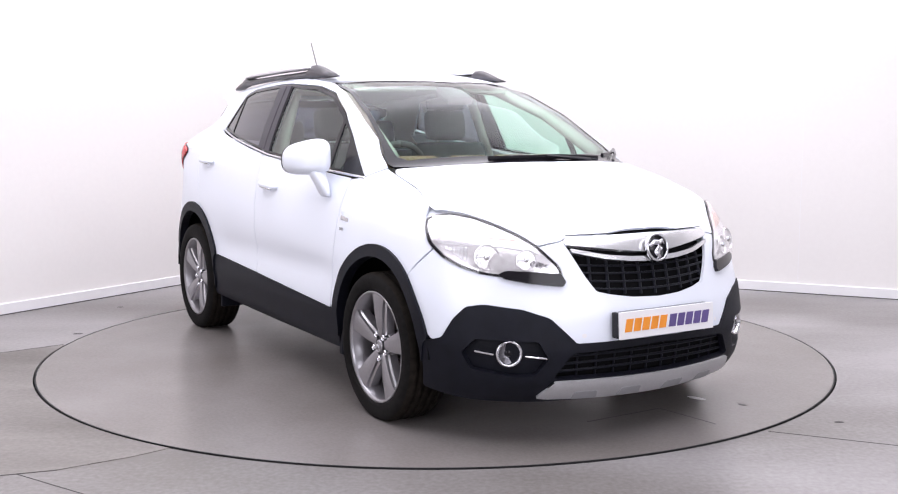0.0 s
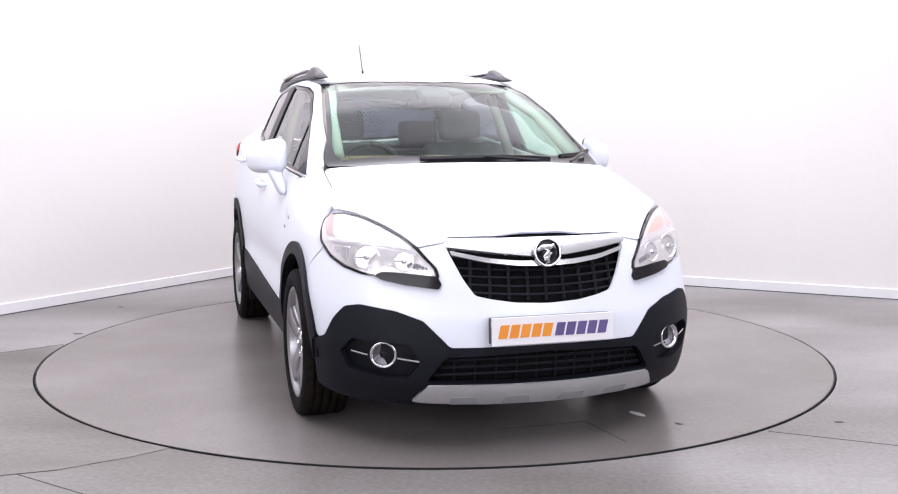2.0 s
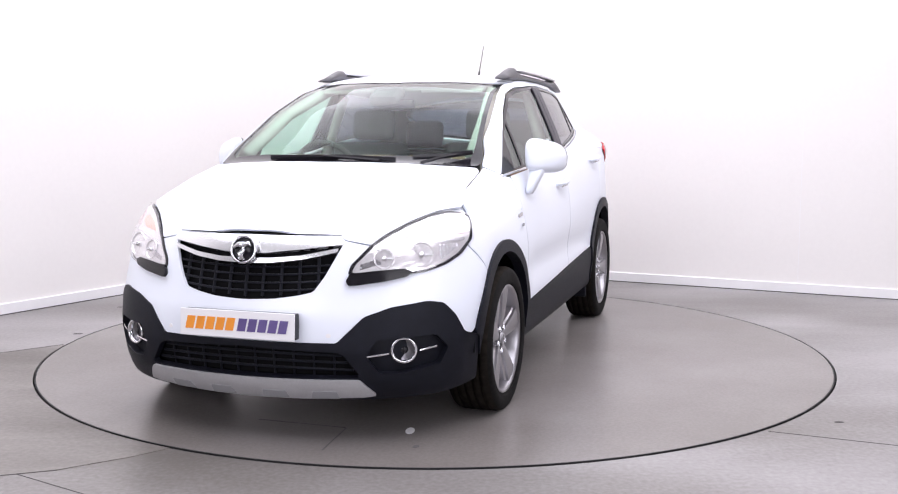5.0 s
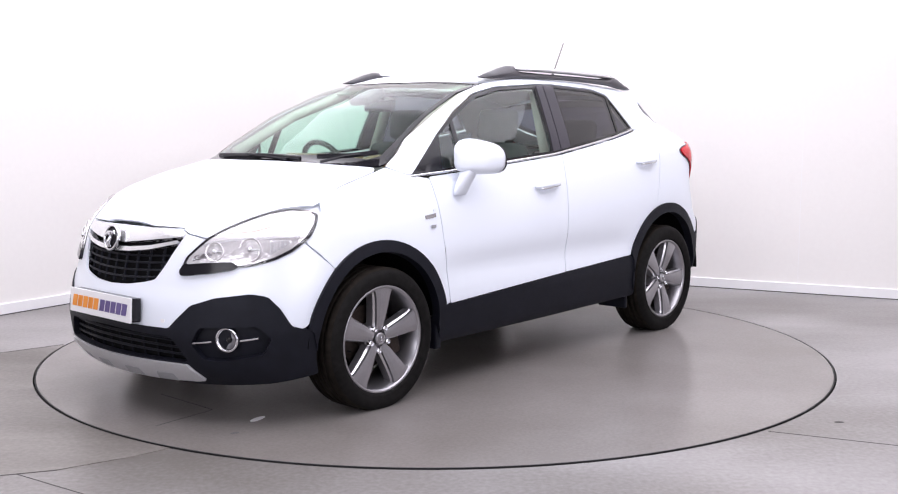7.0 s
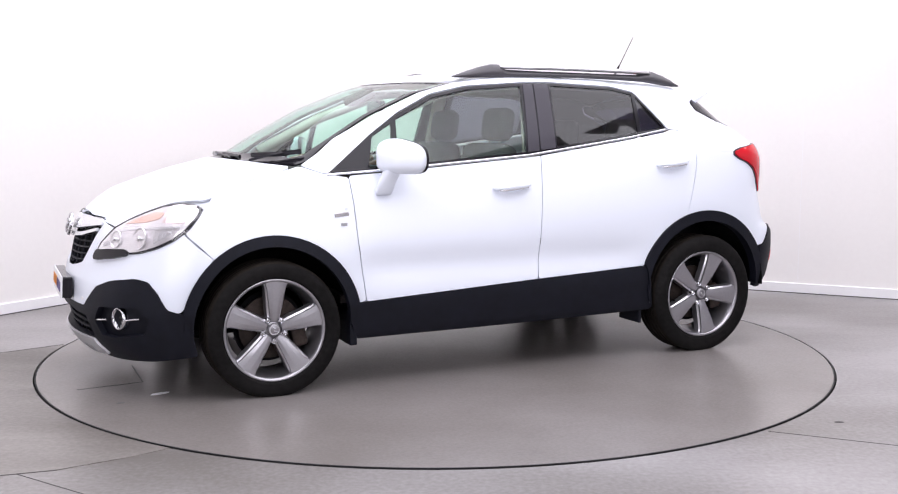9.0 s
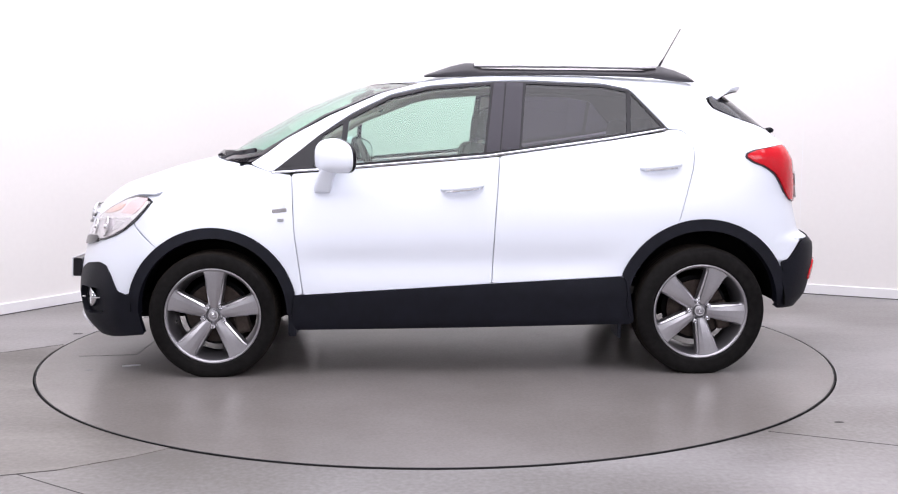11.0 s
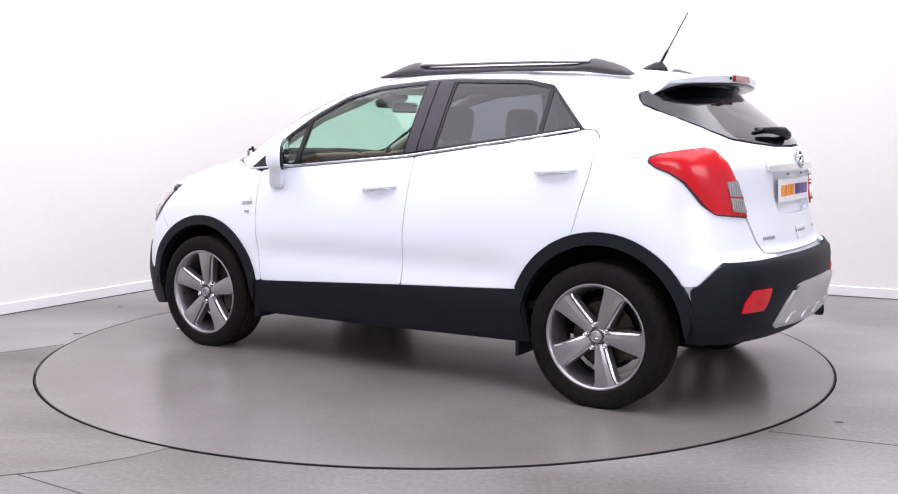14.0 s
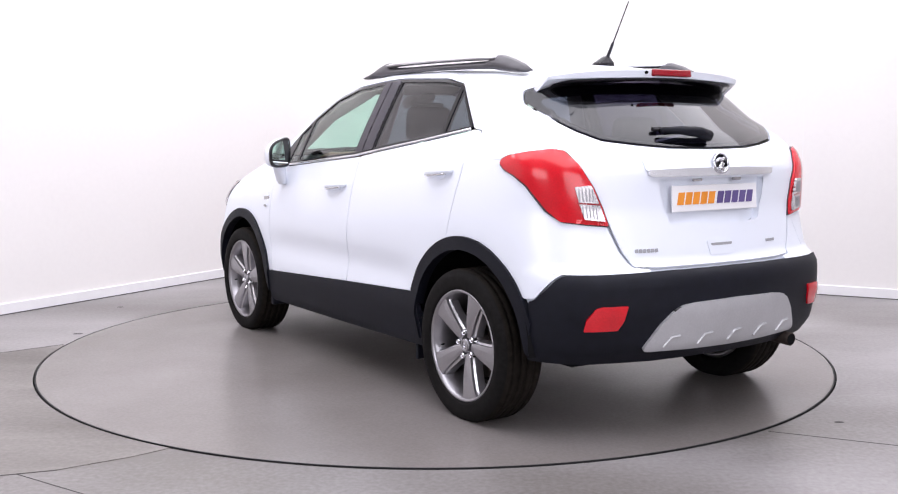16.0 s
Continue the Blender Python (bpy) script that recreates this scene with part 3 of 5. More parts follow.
    recess = [(24.6, 0.375), (26.5, 0.445), (38.5, 0.455), (41.2, 0.40), (39.5, 0.33), (31, 0.302), (27, 0.308)]
    flank_low = nose_of([(1.665, 0.42), (1.66, 0.30), (1.64, 0.225)])
    other = [(-a, z) for a, z in recess]
    panel("bumper_cladding", "nose", both(clad_top + flank_low + [(40, 0.198), (25, 0.185), (0, 0.183)]), BLACK, car, lift=0.006, thick=0.03, holes=[both(low_grille), recess, other], step=0.03, rounds=1)
    for s in LR:
        panel("lamp_recess", "nose", [(a * s, z) for a, z in [(22, 0.37), (25, 0.47), (40, 0.47), (43, 0.40), (41, 0.31), (31, 0.285), (25, 0.29)]], BLACK, car, lift=-0.028, thick=0.002)
    panel("skid_plate", "nose", both([(0, 0.283), (12, 0.283), (23.3, 0.283), (26.8, 0.214), (24.5, 0.207), (12, 0.197), (0, 0.195)]), SILVER, car, lift=0.016, thick=0.03, step=0.02, rounds=1)
    for a in (-16.5, -6, 6, 16.5):
        panel("skid_pad", "nose", [(a - 2.9, 0.202), (a + 2.9, 0.202), (a + 2.4, 0.236), (a - 2.4, 0.236)], GREY_PRINT, car, lift=0.018, thick=0.006, step=0.012, gap=0.008)
    # upper grille: chrome bow, mesh of bars
    g = tagged(new("upper_grille"), "black slatted grille under a chrome bow")
    g.parent = car
    panel("backing", "nose", both([(0, 0.83), (20, 0.83), (17.5, 0.69), (15, 0.62), (0, 0.59)]), DARK, g, lift=-0.04, thick=0.002)
    for z0, z1 in ((0.862, 0.822), (0.790, 0.772)):
        panel("chrome_bow", "nose", both([(0, 0.850), (10, 0.851), (19.6, 0.848), (20.6, 0.832), (20.2, 0.819), (10, 0.798), (5, 0.788), (0, 0.782)] if z0 > 0.8 else [(0, 0.765), (6, 0.768), (12, 0.779), (19.4, 0.806), (19.0, 0.790), (12, 0.762), (6, 0.749), (0, 0.745)]), SATIN, g, lift=0.012, thick=0.03, step=0.015, rounds=1)
    # a thin dark rod draws the shade in the gap below the bonnet edge
    pts = [Vector(v) for v in on("nose", [(math.radians(a), 0.8535 - 0.004 * (a / 20) ** 4) for a in np.linspace(-20, 20, 41)])]
    part("bonnet_gap_shade", tube([p + Vector((0.004, 0, 0.010)) for p in pts], 0.002, 6), DARK, g)
    for i, z in enumerate((0.735, 0.705, 0.672, 0.640)):
        half = (18.3, 17.4, 16.3, 14.6)[i]
        pts = [Vector(v) for v in on("nose", [(math.radians(a), z + 0.012 * (a / half) ** 2 - 0.006) for a in np.linspace(-half, half, 25)])]
        part("slat", tube([p + Vector((-0.018, 0, 0)) for p in pts], 0.006, 6, flat=0.8), BLACK, g)
    for a in (-15, -11.2, -7.5, -3.7, 0, 3.7, 7.5, 11.2, 15):
        low = 0.61 + 0.0011 * abs(a) + (0.03 if abs(a) > 14 else 0)
        pts = [Vector(v) + Vector((-0.02, 0, 0)) for v in on("nose", [(math.radians(a), z) for z in np.linspace(low, 0.755 + 0.001 * abs(a), 8)])]
        part("upright", tube(pts, 0.007, 6, up=(0, 1, 0)), BLACK, g)
    lg = tagged(new("lower_grille"), "black lower air intake with slats")
    lg.parent = car
    panel("backing", "nose", both([(0, 0.42), (21, 0.40), (24, 0.29), (0, 0.28)]), DARK, lg, lift=-0.04, thick=0.002)
    for z, half in ((0.385, 19.6), (0.355, 20.6), (0.325, 21.8)):
        pts = [Vector(v) + Vector((-0.022, 0, 0)) for v in on("nose", [(math.radians(a), z - 0.008 * (a / 22) ** 2) for a in np.linspace(-half, half, 25)])]
        part("slat", tube(pts, 0.006, 6), BLACK, lg)
    for a in np.linspace(-18, 18, 10):
        pts = [Vector(v) + Vector((-0.03, 0, 0)) for v in on("nose", [(math.radians(a), z) for z in np.linspace(0.292, 0.40, 5)])]
        part("upright", tube(pts, 0.005, 6, up=(0, 1, 0)), BLACK, lg)
    # sills and arch cladding
    sill = [(0.86, 0.435), (0.80, 0.431), (-0.177, 0.487), (-0.862, 0.522), (-0.90, 0.5), (-0.935, 0.285), (-0.92, 0.268), (0, 0.252), (0.85, 0.245), (0.875, 0.30)]
    panel("sill_cladding", "side", sill, BLACK, car, lift=0.004, thick=0.03, sides=LR, rounds=1)
    fa = arc(*FA, 0.44, 168, 12, 26) + [(1.685, 0.42), (1.66, 0.33)] + arc(*FA, 0.385, 2, 180, 26) + [(0.875, 0.30), (0.86, 0.43)]
    panel("front_arch_trim", "side", fa, BLACK, car, lift=0.014, thick=0.05, sides=LR, step=0.025, rounds=1)
    ra = arc(*RA, 0.465, 159, 22, 26)[::-1] + [(-1.74, 0.50), (-1.715, 0.36)] + arc(*RA, 0.405, 178, 2, 26) + [(-0.915, 0.30), (-0.885, 0.50)]
    panel("rear_arch_trim", "side", ra, BLACK, car, lift=0.014, thick=0.05, sides=LR, step=0.025, rounds=1)
    # tailgate and rear bumper
    rg = [(0, 1.500), (20, 1.497), (36, 1.487), (45, 1.482), (51.5, 1.478), (54.5, 1.462), (55.2, 1.445), (54.4, 1.41), (46.8, 1.356), (38.0, 1.288), (31.9, 1.250), (23, 1.232), (14, 1.219), (0, 1.215)]
    recess_at = both([(0, 1.086), (18.6, 1.083), (17.8, 1.0), (15.6, 0.905), (13.5, 0.892), (0, 0.889)])
    gate = [(0, 0.727), (20, 0.726), (25.5, 0.73), (28.0, 0.79), (31, 0.91), (35.5, 1.07), (38.5, 1.15), (42, 1.205), (43.7, 1.232), (46, 1.32)] + [(46.0, 1.342), (38.0, 1.278), (31.9, 1.240), (23, 1.222), (14, 1.209), (0, 1.205)]
    panel("tailgate", "tail", both(gate), WHITE, car, step=0.03, rounds=1, holes=[recess_at])
    panel("plate_recess", "tail", recess_at, WHITE, car, lift=-0.03, thick=-0.03, step=0.03, rounds=1)
    panel("shut_face", "tail", [(41, 1.19), (42, 1.25), (44, 1.35), (50, 1.39), (50, 1.33), (46, 1.2)], WHITE, car, lift=-0.008, thick=0.004, step=0.03, sides=LR)
    panel("tail_corner", "tail", [(26.0, 0.728), (28.7, 0.79), (31.8, 0.905), (33, 0.93), (41.5, 0.935), (43, 0.85), (43, 0.71), (30, 0.709), (22, 0.712), (22, 0.722)], WHITE, car, step=0.03, sides=LR, lift=-0.001)
    panel("rear_glass", "tail", both(rg), REAR_SMOKED, car, step=0.03, rounds=1, lift=0.001, thick=0.004).visible_shadow = False
    inner = [(0, 1.455), (30, 1.45), (43, 1.437), (47.5, 1.43), (49, 1.415), (48.2, 1.40), (44.5, 1.362), (37, 1.306), (31, 1.272), (23, 1.253), (14, 1.238), (0, 1.234)]
    panel("rear_glass_border", "tail", both(rg), GLOSS_BLACK, car, step=0.03, rounds=1, lift=-0.006, thick=0.004, holes=[both(inner)])
    rb = tail_of([(-1.70, 0.345), (-1.715, 0.38), (-1.735, 0.45), (-1.725, 0.592), (-1.757, 0.602)]) + [(41.7, 0.693), (40, 0.704), (26.4, 0.706), (22.5, 0.708), (18, 0.710), (0, 0.712)]
    panel("rear_bumper", "tail", both([(0, 0.335), (20, 0.33), (35, 0.335)] + rb), BLACK, car, lift=0.006, thick=0.03, step=0.03, rounds=1)
    panel("rear_skid_plate", "tail", both([(0, 0.585), (12, 0.580), (15.5, 0.572), (17.8, 0.55), (20.5, 0.50), (24.2, 0.40), (23.5, 0.392), (12, 0.388), (0, 0.386)]), SILVER, car, lift=0.02, thick=0.03, step=0.02, rounds=1)
    for a in (-18, -9, 0, 9, 18):
        pts = [Vector(v) for v in on("tail", [(math.radians(a + d), z) for d, z in ((1.6, 0.398), (0.6, 0.425), (0, 0.438), (-2.2, 0.442))])]
        part("skid_rib", tube([p + Vector((-0.024, 0, 0)) for p in pts], 0.006, 6), SILVER, car)


car_shell()


def car_windows():
    fq = [(0.755, 1.096), (0.625, 1.108), (0.60, 1.325), (0.71, 1.258)]
    fg = [(0.595, 1.11), (0.57, 1.345), (0.345, 1.46), (0.14, 1.506), (-0.185, 1.53), (-0.14, 1.172)]
    rgl = [(-0.338, 1.199), (-0.375, 1.535), (-0.785, 1.519), (-0.918, 1.492), (-0.902, 1.276)]
    rq = [(-0.925, 1.279), (-0.94, 1.482), (-1.095, 1.306)]
    panel("window_surround", "side", WIN_TOP + WIN_LOW, GLOSS_BLACK, car, lift=-0.001, thick=0.02, step=0.03, holes=[fq, fg, rgl, rq], sides=LR, rounds=1, gap=0.02)
    panel("pillar_cover", "side", [(-0.152, 1.172), (-0.203, 1.538), (-0.262, 1.541), (-0.222, 1.178)], GREY_FILM, car, lift=0.003, thick=0.01, sides=LR, rounds=1, gap=0.01)
    panel("pillar_cover", "side", [(-0.230, 1.180), (-0.271, 1.541), (-0.36, 1.539), (-0.325, 1.192)], GREY_FILM, car, lift=0.003, thick=0.01, sides=LR, rounds=1, gap=0.01)
    for nm, o, mt in (("quarter_glass", fq, CLEAR), ("front_door_glass", fg, CLEAR), ("rear_door_glass", rgl, SMOKED), ("rear_quarter_glass", rq, SMOKED)):
        for ob in panel(nm, "side", o, mt, car, lift=-0.005, thick=0.002, sides=LR, rounds=1, step=0.05, gap=0.02):
            ob.visible_shadow = False
    strip = [(0.975, 1.066), (0.60, 1.091), (-0.157, 1.154), (-0.338, 1.179), (-0.81, 1.243), (-1.115, 1.292)]
    for s in LR:
        pts = on("side", ease(strip, 0.05, 1, closed=False)) * (1, s, 1)
        part("chrome_strip", tube([tuple(p) for p in pts], 0.007, 6), CHROME, car, smooth=True)
    ws = [(1.375, 0), (1.362, 0.15), (1.31, 0.36), (1.22, 0.56), (1.11, 0.69), (1.07, 0.70), (1.02, 0.695), (0.91, 0.658), (0.42, 0.58), (0.20, 0.56), (0.29, 0.42), (0.43, 0.22), (0.50, 0)]
    hole = [(1.285, 0), (1.265, 0.22), (1.19, 0.44), (1.11, 0.615), (1.055, 0.65), (0.98, 0.645), (0.45, 0.562), (0.225, 0.549), (0.307, 0.425), (0.444, 0.216), (0.513, 0)]
    panel("windscreen_border", "top", both(ws, 1), GLOSS_BLACK, car, lift=-0.002, thick=0.01, holes=[both(hole, 1)], step=0.03, rounds=1)
    panel("windscreen", "top", both(hole, 1), SCREEN, car, lift=-0.004, thick=0.002, step=0.05, rounds=1).visible_shadow = False


car_windows()


def car_lamps():
    for s in LR:
        side = lambda pts: [(a * s, z) for a, z in pts]
        hl = [(21.2, 0.705), (21.8, 0.74), (26.0, 0.820), (30, 0.862), (34.8, 0.900), (40, 0.930), (45.2, 0.943), (49.0, 0.936), (51.4, 0.918), (51.0, 0.88), (49.5, 0.825), (46, 0.770), (42, 0.733), (37.5, 0.708), (34, 0.699)]
        h = tagged(new("headlamp"), "clear headlamp with chromed reflectors")
        h.parent = car
        panel("bezel", "nose", side(hl), GLOSS_BLACK, h, lift=0.003, thick=0.02, step=0.02, rounds=1)
        panel("reflector_bowl", "nose", side([(22.0, 0.711), (22.7, 0.741), (26.7, 0.813), (30.5, 0.853), (35.2, 0.890), (40, 0.919), (45.0, 0.934), (48.6, 0.928), (50.5, 0.912), (50.2, 0.882), (48.5, 0.829), (45.2, 0.777), (41.3, 0.741), (37.1, 0.717), (33.8, 0.708)]), REFLECTOR, h, lift=0.006, thick=0.006, step=0.02, rounds=1)
        for a, z, r, nm in ((28.6, 0.764, 0.043, "dipped_reflector"), (36.6, 0.775, 0.053, "main_reflector")):
            c = Vector(on("nose", [(math.radians(a * s), z)])[0])
            nrm = Vector((0.88, 0.40 * s, 0.22)).normalized()
            turn = Matrix.Translation(c + nrm * 0.004) @ nrm.to_track_quat("Z", "Y").to_matrix().to_4x4()
            part(nm, lathe([(r * 1.02, 0.006), (r, 0.011), (r * 0.94, 0.0105), (r * 0.8, 0.004), (r * 0.5, -0.002), (r * 0.3, -0.004), (0.0001, -0.004)], 14, turn), REFLECTOR, h)
            part("bulb_shield", lathe([(r * 0.24, -0.002), (r * 0.24, 0.013), (r * 0.16, 0.018), (0.0001, 0.019)], 16, turn), CHROME, h, smooth=True)
            part("bulb_stem", tube([turn @ Vector((0, 0, 0.012)), turn @ Vector((r * 0.85 * s, 0, 0.008))], 0.0035, 6), SILVER, h)
        # fluted strips between and beside the two reflectors
        for k in range(7):
            a0 = 23.6 + 0.62 * k
            panel("flute", "nose", side([(a0, 0.722 + 0.003 * k), (a0 + 0.5, 0.722 + 0.003 * k), (a0 + 0.7, 0.745 + 0.0035 * k), (a0 + 0.2, 0.745 + 0.0035 * k)]), CHROME, h, lift=0.0075, thick=0.004, step=0.01, gap=0.008, bulge=0.003)
        for k in range(6):
            a0 = 40.6 + 0.8 * k
            panel("flute", "nose", side([(a0, 0.754 + 0.009 * k), (a0 + 0.65, 0.758 + 0.009 * k), (a0 + 0.65, 0.814), (a0, 0.812)]), SATIN, h, lift=0.0075, thick=0.004, step=0.01, gap=0.008, bulge=0.003)
        panel("brow", "nose", side([(25.8, 0.792), (28, 0.806), (34, 0.822), (47.2, 0.834), (47.0, 0.825), (34, 0.813), (28, 0.797), (26, 0.784)]), SATIN, h, lift=0.010, thick=0.006, step=0.012, gap=0.01)
        panel("indicator", "nose", side([(30.0, 0.836), (34, 0.872), (39, 0.897), (41.5, 0.893), (40.5, 0.866), (37, 0.848)]), AMBER, h, lift=0.009, thick=0.004, step=0.015, rounds=1)
        panel("side_light", "nose", side([(41.8, 0.85), (43, 0.905), (46, 0.928), (49.6, 0.93), (49.2, 0.885), (47.6, 0.85)]), PINK_LENS, h, lift=0.009, thick=0.004, step=0.015, rounds=1)
        panel("cover", "nose", side(hl), LENS, h, lift=0.014, thick=0.004, step=0.025, rounds=1).visible_shadow = False
        panel("washer_strip", "nose", side([(20.8, 0.677), (21.6, 0.706), (27, 0.716), (32.6, 0.722), (34.2, 0.708), (33, 0.690), (28, 0.672), (21.4, 0.658)]), GLOSS_BLACK, car, lift=0.016, thick=0.03, step=0.02, rounds=1)
        f = tagged(new("fog_lamp"), "round fog lamp in a chrome ring with thin chrome blades")
        f.parent = car
        n = Vector((0.92, 0.36 * s, 0.02)).normalized()
        turn = Matrix.Translation((1.955, 0.632 * s, 0.395)) @ n.to_track_quat("Z", "Y").to_matrix().to_4x4()
        part("ring", lathe([(0.054, -0.03), (0.056, 0.018), (0.052, 0.026), (0.044, 0.022), (0.041, 0.0), (0.041, -0.03)], 36, turn), CHROME, f, smooth=True)
        part("reflector", lathe([(0.042, 0.004), (0.033, -0.014), (0.012, -0.022), (0.0001, -0.022)], 30, turn), RIM, f, smooth=True)
        part("lens", lathe([(0.019, -0.020), (0.018, 0.004), (0.010, 0.011), (0.0001, 0.012)], 26, turn), GLOSS_BLACK, f, smooth=True)
        for a0, a1, z0, z1 in ((24.8, 29.0, 0.377, 0.388), (35.0, 38.6, 0.394, 0.405)):
            pts = [Vector(v) for v in on("nose", [(math.radians((a0 + (a1 - a0) * i / 5) * s), z0 + (z1 - z0) * i / 5) for i in range(6)])]
            part("blade", tube(pts, 0.004, 6), CHROME, f)
        tl = tagged(new("tail_lamp"), "red tail lamp with a ribbed clear section")
        tl.parent = car
        o = [(55.9, 1.148), (55.4, 1.165), (53.4, 1.179), (48, 1.196), (43.6, 1.205), (41.0, 1.197), (37.8, 1.144), (34.8, 1.06), (32.6, 0.97), (31.2, 0.895), (36, 0.904), (41.6, 0.917), (44.2, 0.960), (48.6, 1.063), (51.5, 1.101), (54.2, 1.122)]
        panel("gasket", "tail", side([(a + (0.5 if a > 44 else -0.4), z + (0.004 if z > 1.15 else -0.004)) for a, z in o]), GREY_FILM, tl, lift=0.004, thick=0.02, step=0.03, rounds=1)
        panel("red_lens", "tail", side(o), RED, tl, lift=0.012, thick=0.03, step=0.02, rounds=1, bulge=0.012)
        panel("reversing_lens", "tail", side([(38.9, 1.058), (35.4, 1.064), (33.4, 0.98), (32.2, 0.912), (36.7, 0.922), (37.9, 0.99)]), FROST, tl, lift=0.0265, thick=0.01, step=0.014, rounds=1)
        for k in range(5):
            for z0, z1 in ((0.922 + 0.002 * k, 0.978), (0.998, 1.050)):
                a0 = 33.9 + 0.72 * k + (0.9 if z0 > 0.95 else 0)
                panel("lens_rib", "tail", side([(a0, z0), (a0 + 0.22, z0), (a0 + 0.55, z1), (a0 + 0.33, z1)]), GREY_PRINT, tl, lift=0.028, thick=0.003, step=0.01, gap=0.01)
        panel("lens_bar", "tail", side([(38.3, 0.996), (33.4, 0.988), (33.3, 0.982), (38.2, 0.989)]), RED_DARK, tl, lift=0.029, thick=0.004, step=0.01, gap=0.006)
        panel("reflector_lamp", "tail", side([(36.7, 0.484), (36.2, 0.53), (34.4, 0.577), (33.2, 0.584), (28.0, 0.584), (28.8, 0.525), (30, 0.486)]), RED, car, lift=0.014, thick=0.02, step=0.015, rounds=1, label="red rear fog reflector")


car_lamps()
def bars(parent, m, wide, high, depth=0.002):
    """The dealer lettering on a show plate, as slanted plain bars: an orange word and a purple word."""
    for k in range(10):
        mat = ORANGE if k < 5 else PURPLE
        x = -wide / 2 + wide * (k + 0.5) / 10 + (0.004 if k > 4 else -0.004)
        w = wide / 10 * 0.80
        bm = box(w, high, depth, None)
        for v in bm.verts:
            v.co.x += v.co.y * 0.22
        hollow = k in (1, 3, 5, 6)
        if hollow:
            top = [f for f in bm.faces if f.normal.z > 0.9]
            bmesh.ops.inset_region(bm, faces=top, thickness=w * 0.28)
            bmesh.ops.delete(bm, geom=top, context="FACES")
        bmesh.ops.transform(bm, matrix=m @ pose(x, 0, 0), verts=bm.verts)
        part("lettering_bar", bm, mat, parent)


def show_plate(m, holder):
    p = tagged(new("number_plate"), "white dealer show plate with orange and purple bars")
    p.parent = car
    if holder:
        part("holder", box(0.512, 0.106, 0.05, m @ pose(0, 0, -0.027), 0.006), GLOSS_BLACK, p)
    part("plate", box(0.52, 0.111, 0.008, m, 0.002), PLATE, p)
    bars(p, m @ pose(0, 0, 0.0055), 0.46, 0.052)


show_plate(Matrix.Translation((2.196, 0, 0.505)) @ pose(0, 0, 0, 90, 0, 90) @ pose(0, 0, 0, -3, 0, 0), True)
show_plate(Matrix.Translation((-1.932, 0, 1.0)) @ pose(0, 0, 0, 90, 0, -90) @ pose(0, 0, 0, -4, 0, 0), False)


def badge(m, r):
    b = tagged(new("badge"), "round chrome maker's badge")
    b.parent = car
    part("disc", lathe([(r * 0.95, 0), (r * 0.9, 0.006), (0.0001, 0.009)], 36, m), GLOSS_BLACK, b, smooth=True)
    part("ring", lathe([(r * 0.82, 0.0), (r * 0.82, 0.012), (r * 0.9, 0.016), (r, 0.012), (r, 0.0)], 40, m, closed=True), CHROME, b, smooth=True)
    part("emblem", tube([m @ Vector((r * x, r * y, 0.012)) for x, y in ((-0.75, 0.1), (-0.35, 0.35), (0.0, 0.3), (0.1, -0.05), (-0.15, -0.35), (-0.05, -0.75))], [r * 0.12, r * 0.2, r * 0.26, r * 0.24, r * 0.26, r * 0.2], 8), CHROME, b, smooth=True)
    part("emblem_wing", tube([m @ Vector((r * x, r * y, 0.012)) for x, y in ((0.05, 0.25), (0.4, 0.45), (0.6, 0.2))], [r * 0.2, r * 0.16, r * 0.05], 8), CHROME, b, smooth=True)


badge(Matrix.Translation((2.118, 0, 0.802)) @ pose(0, 0, 0, 90, 0, 90) @ pose(0, 0, 0, -12, 0, 0), 0.060)
badge(Matrix.Translation((-1.950, 0, 1.145)) @ pose(0, 0, 0, 90, 0, -90) @ pose(0, 0, 0, -12, 0, 0), 0.046)


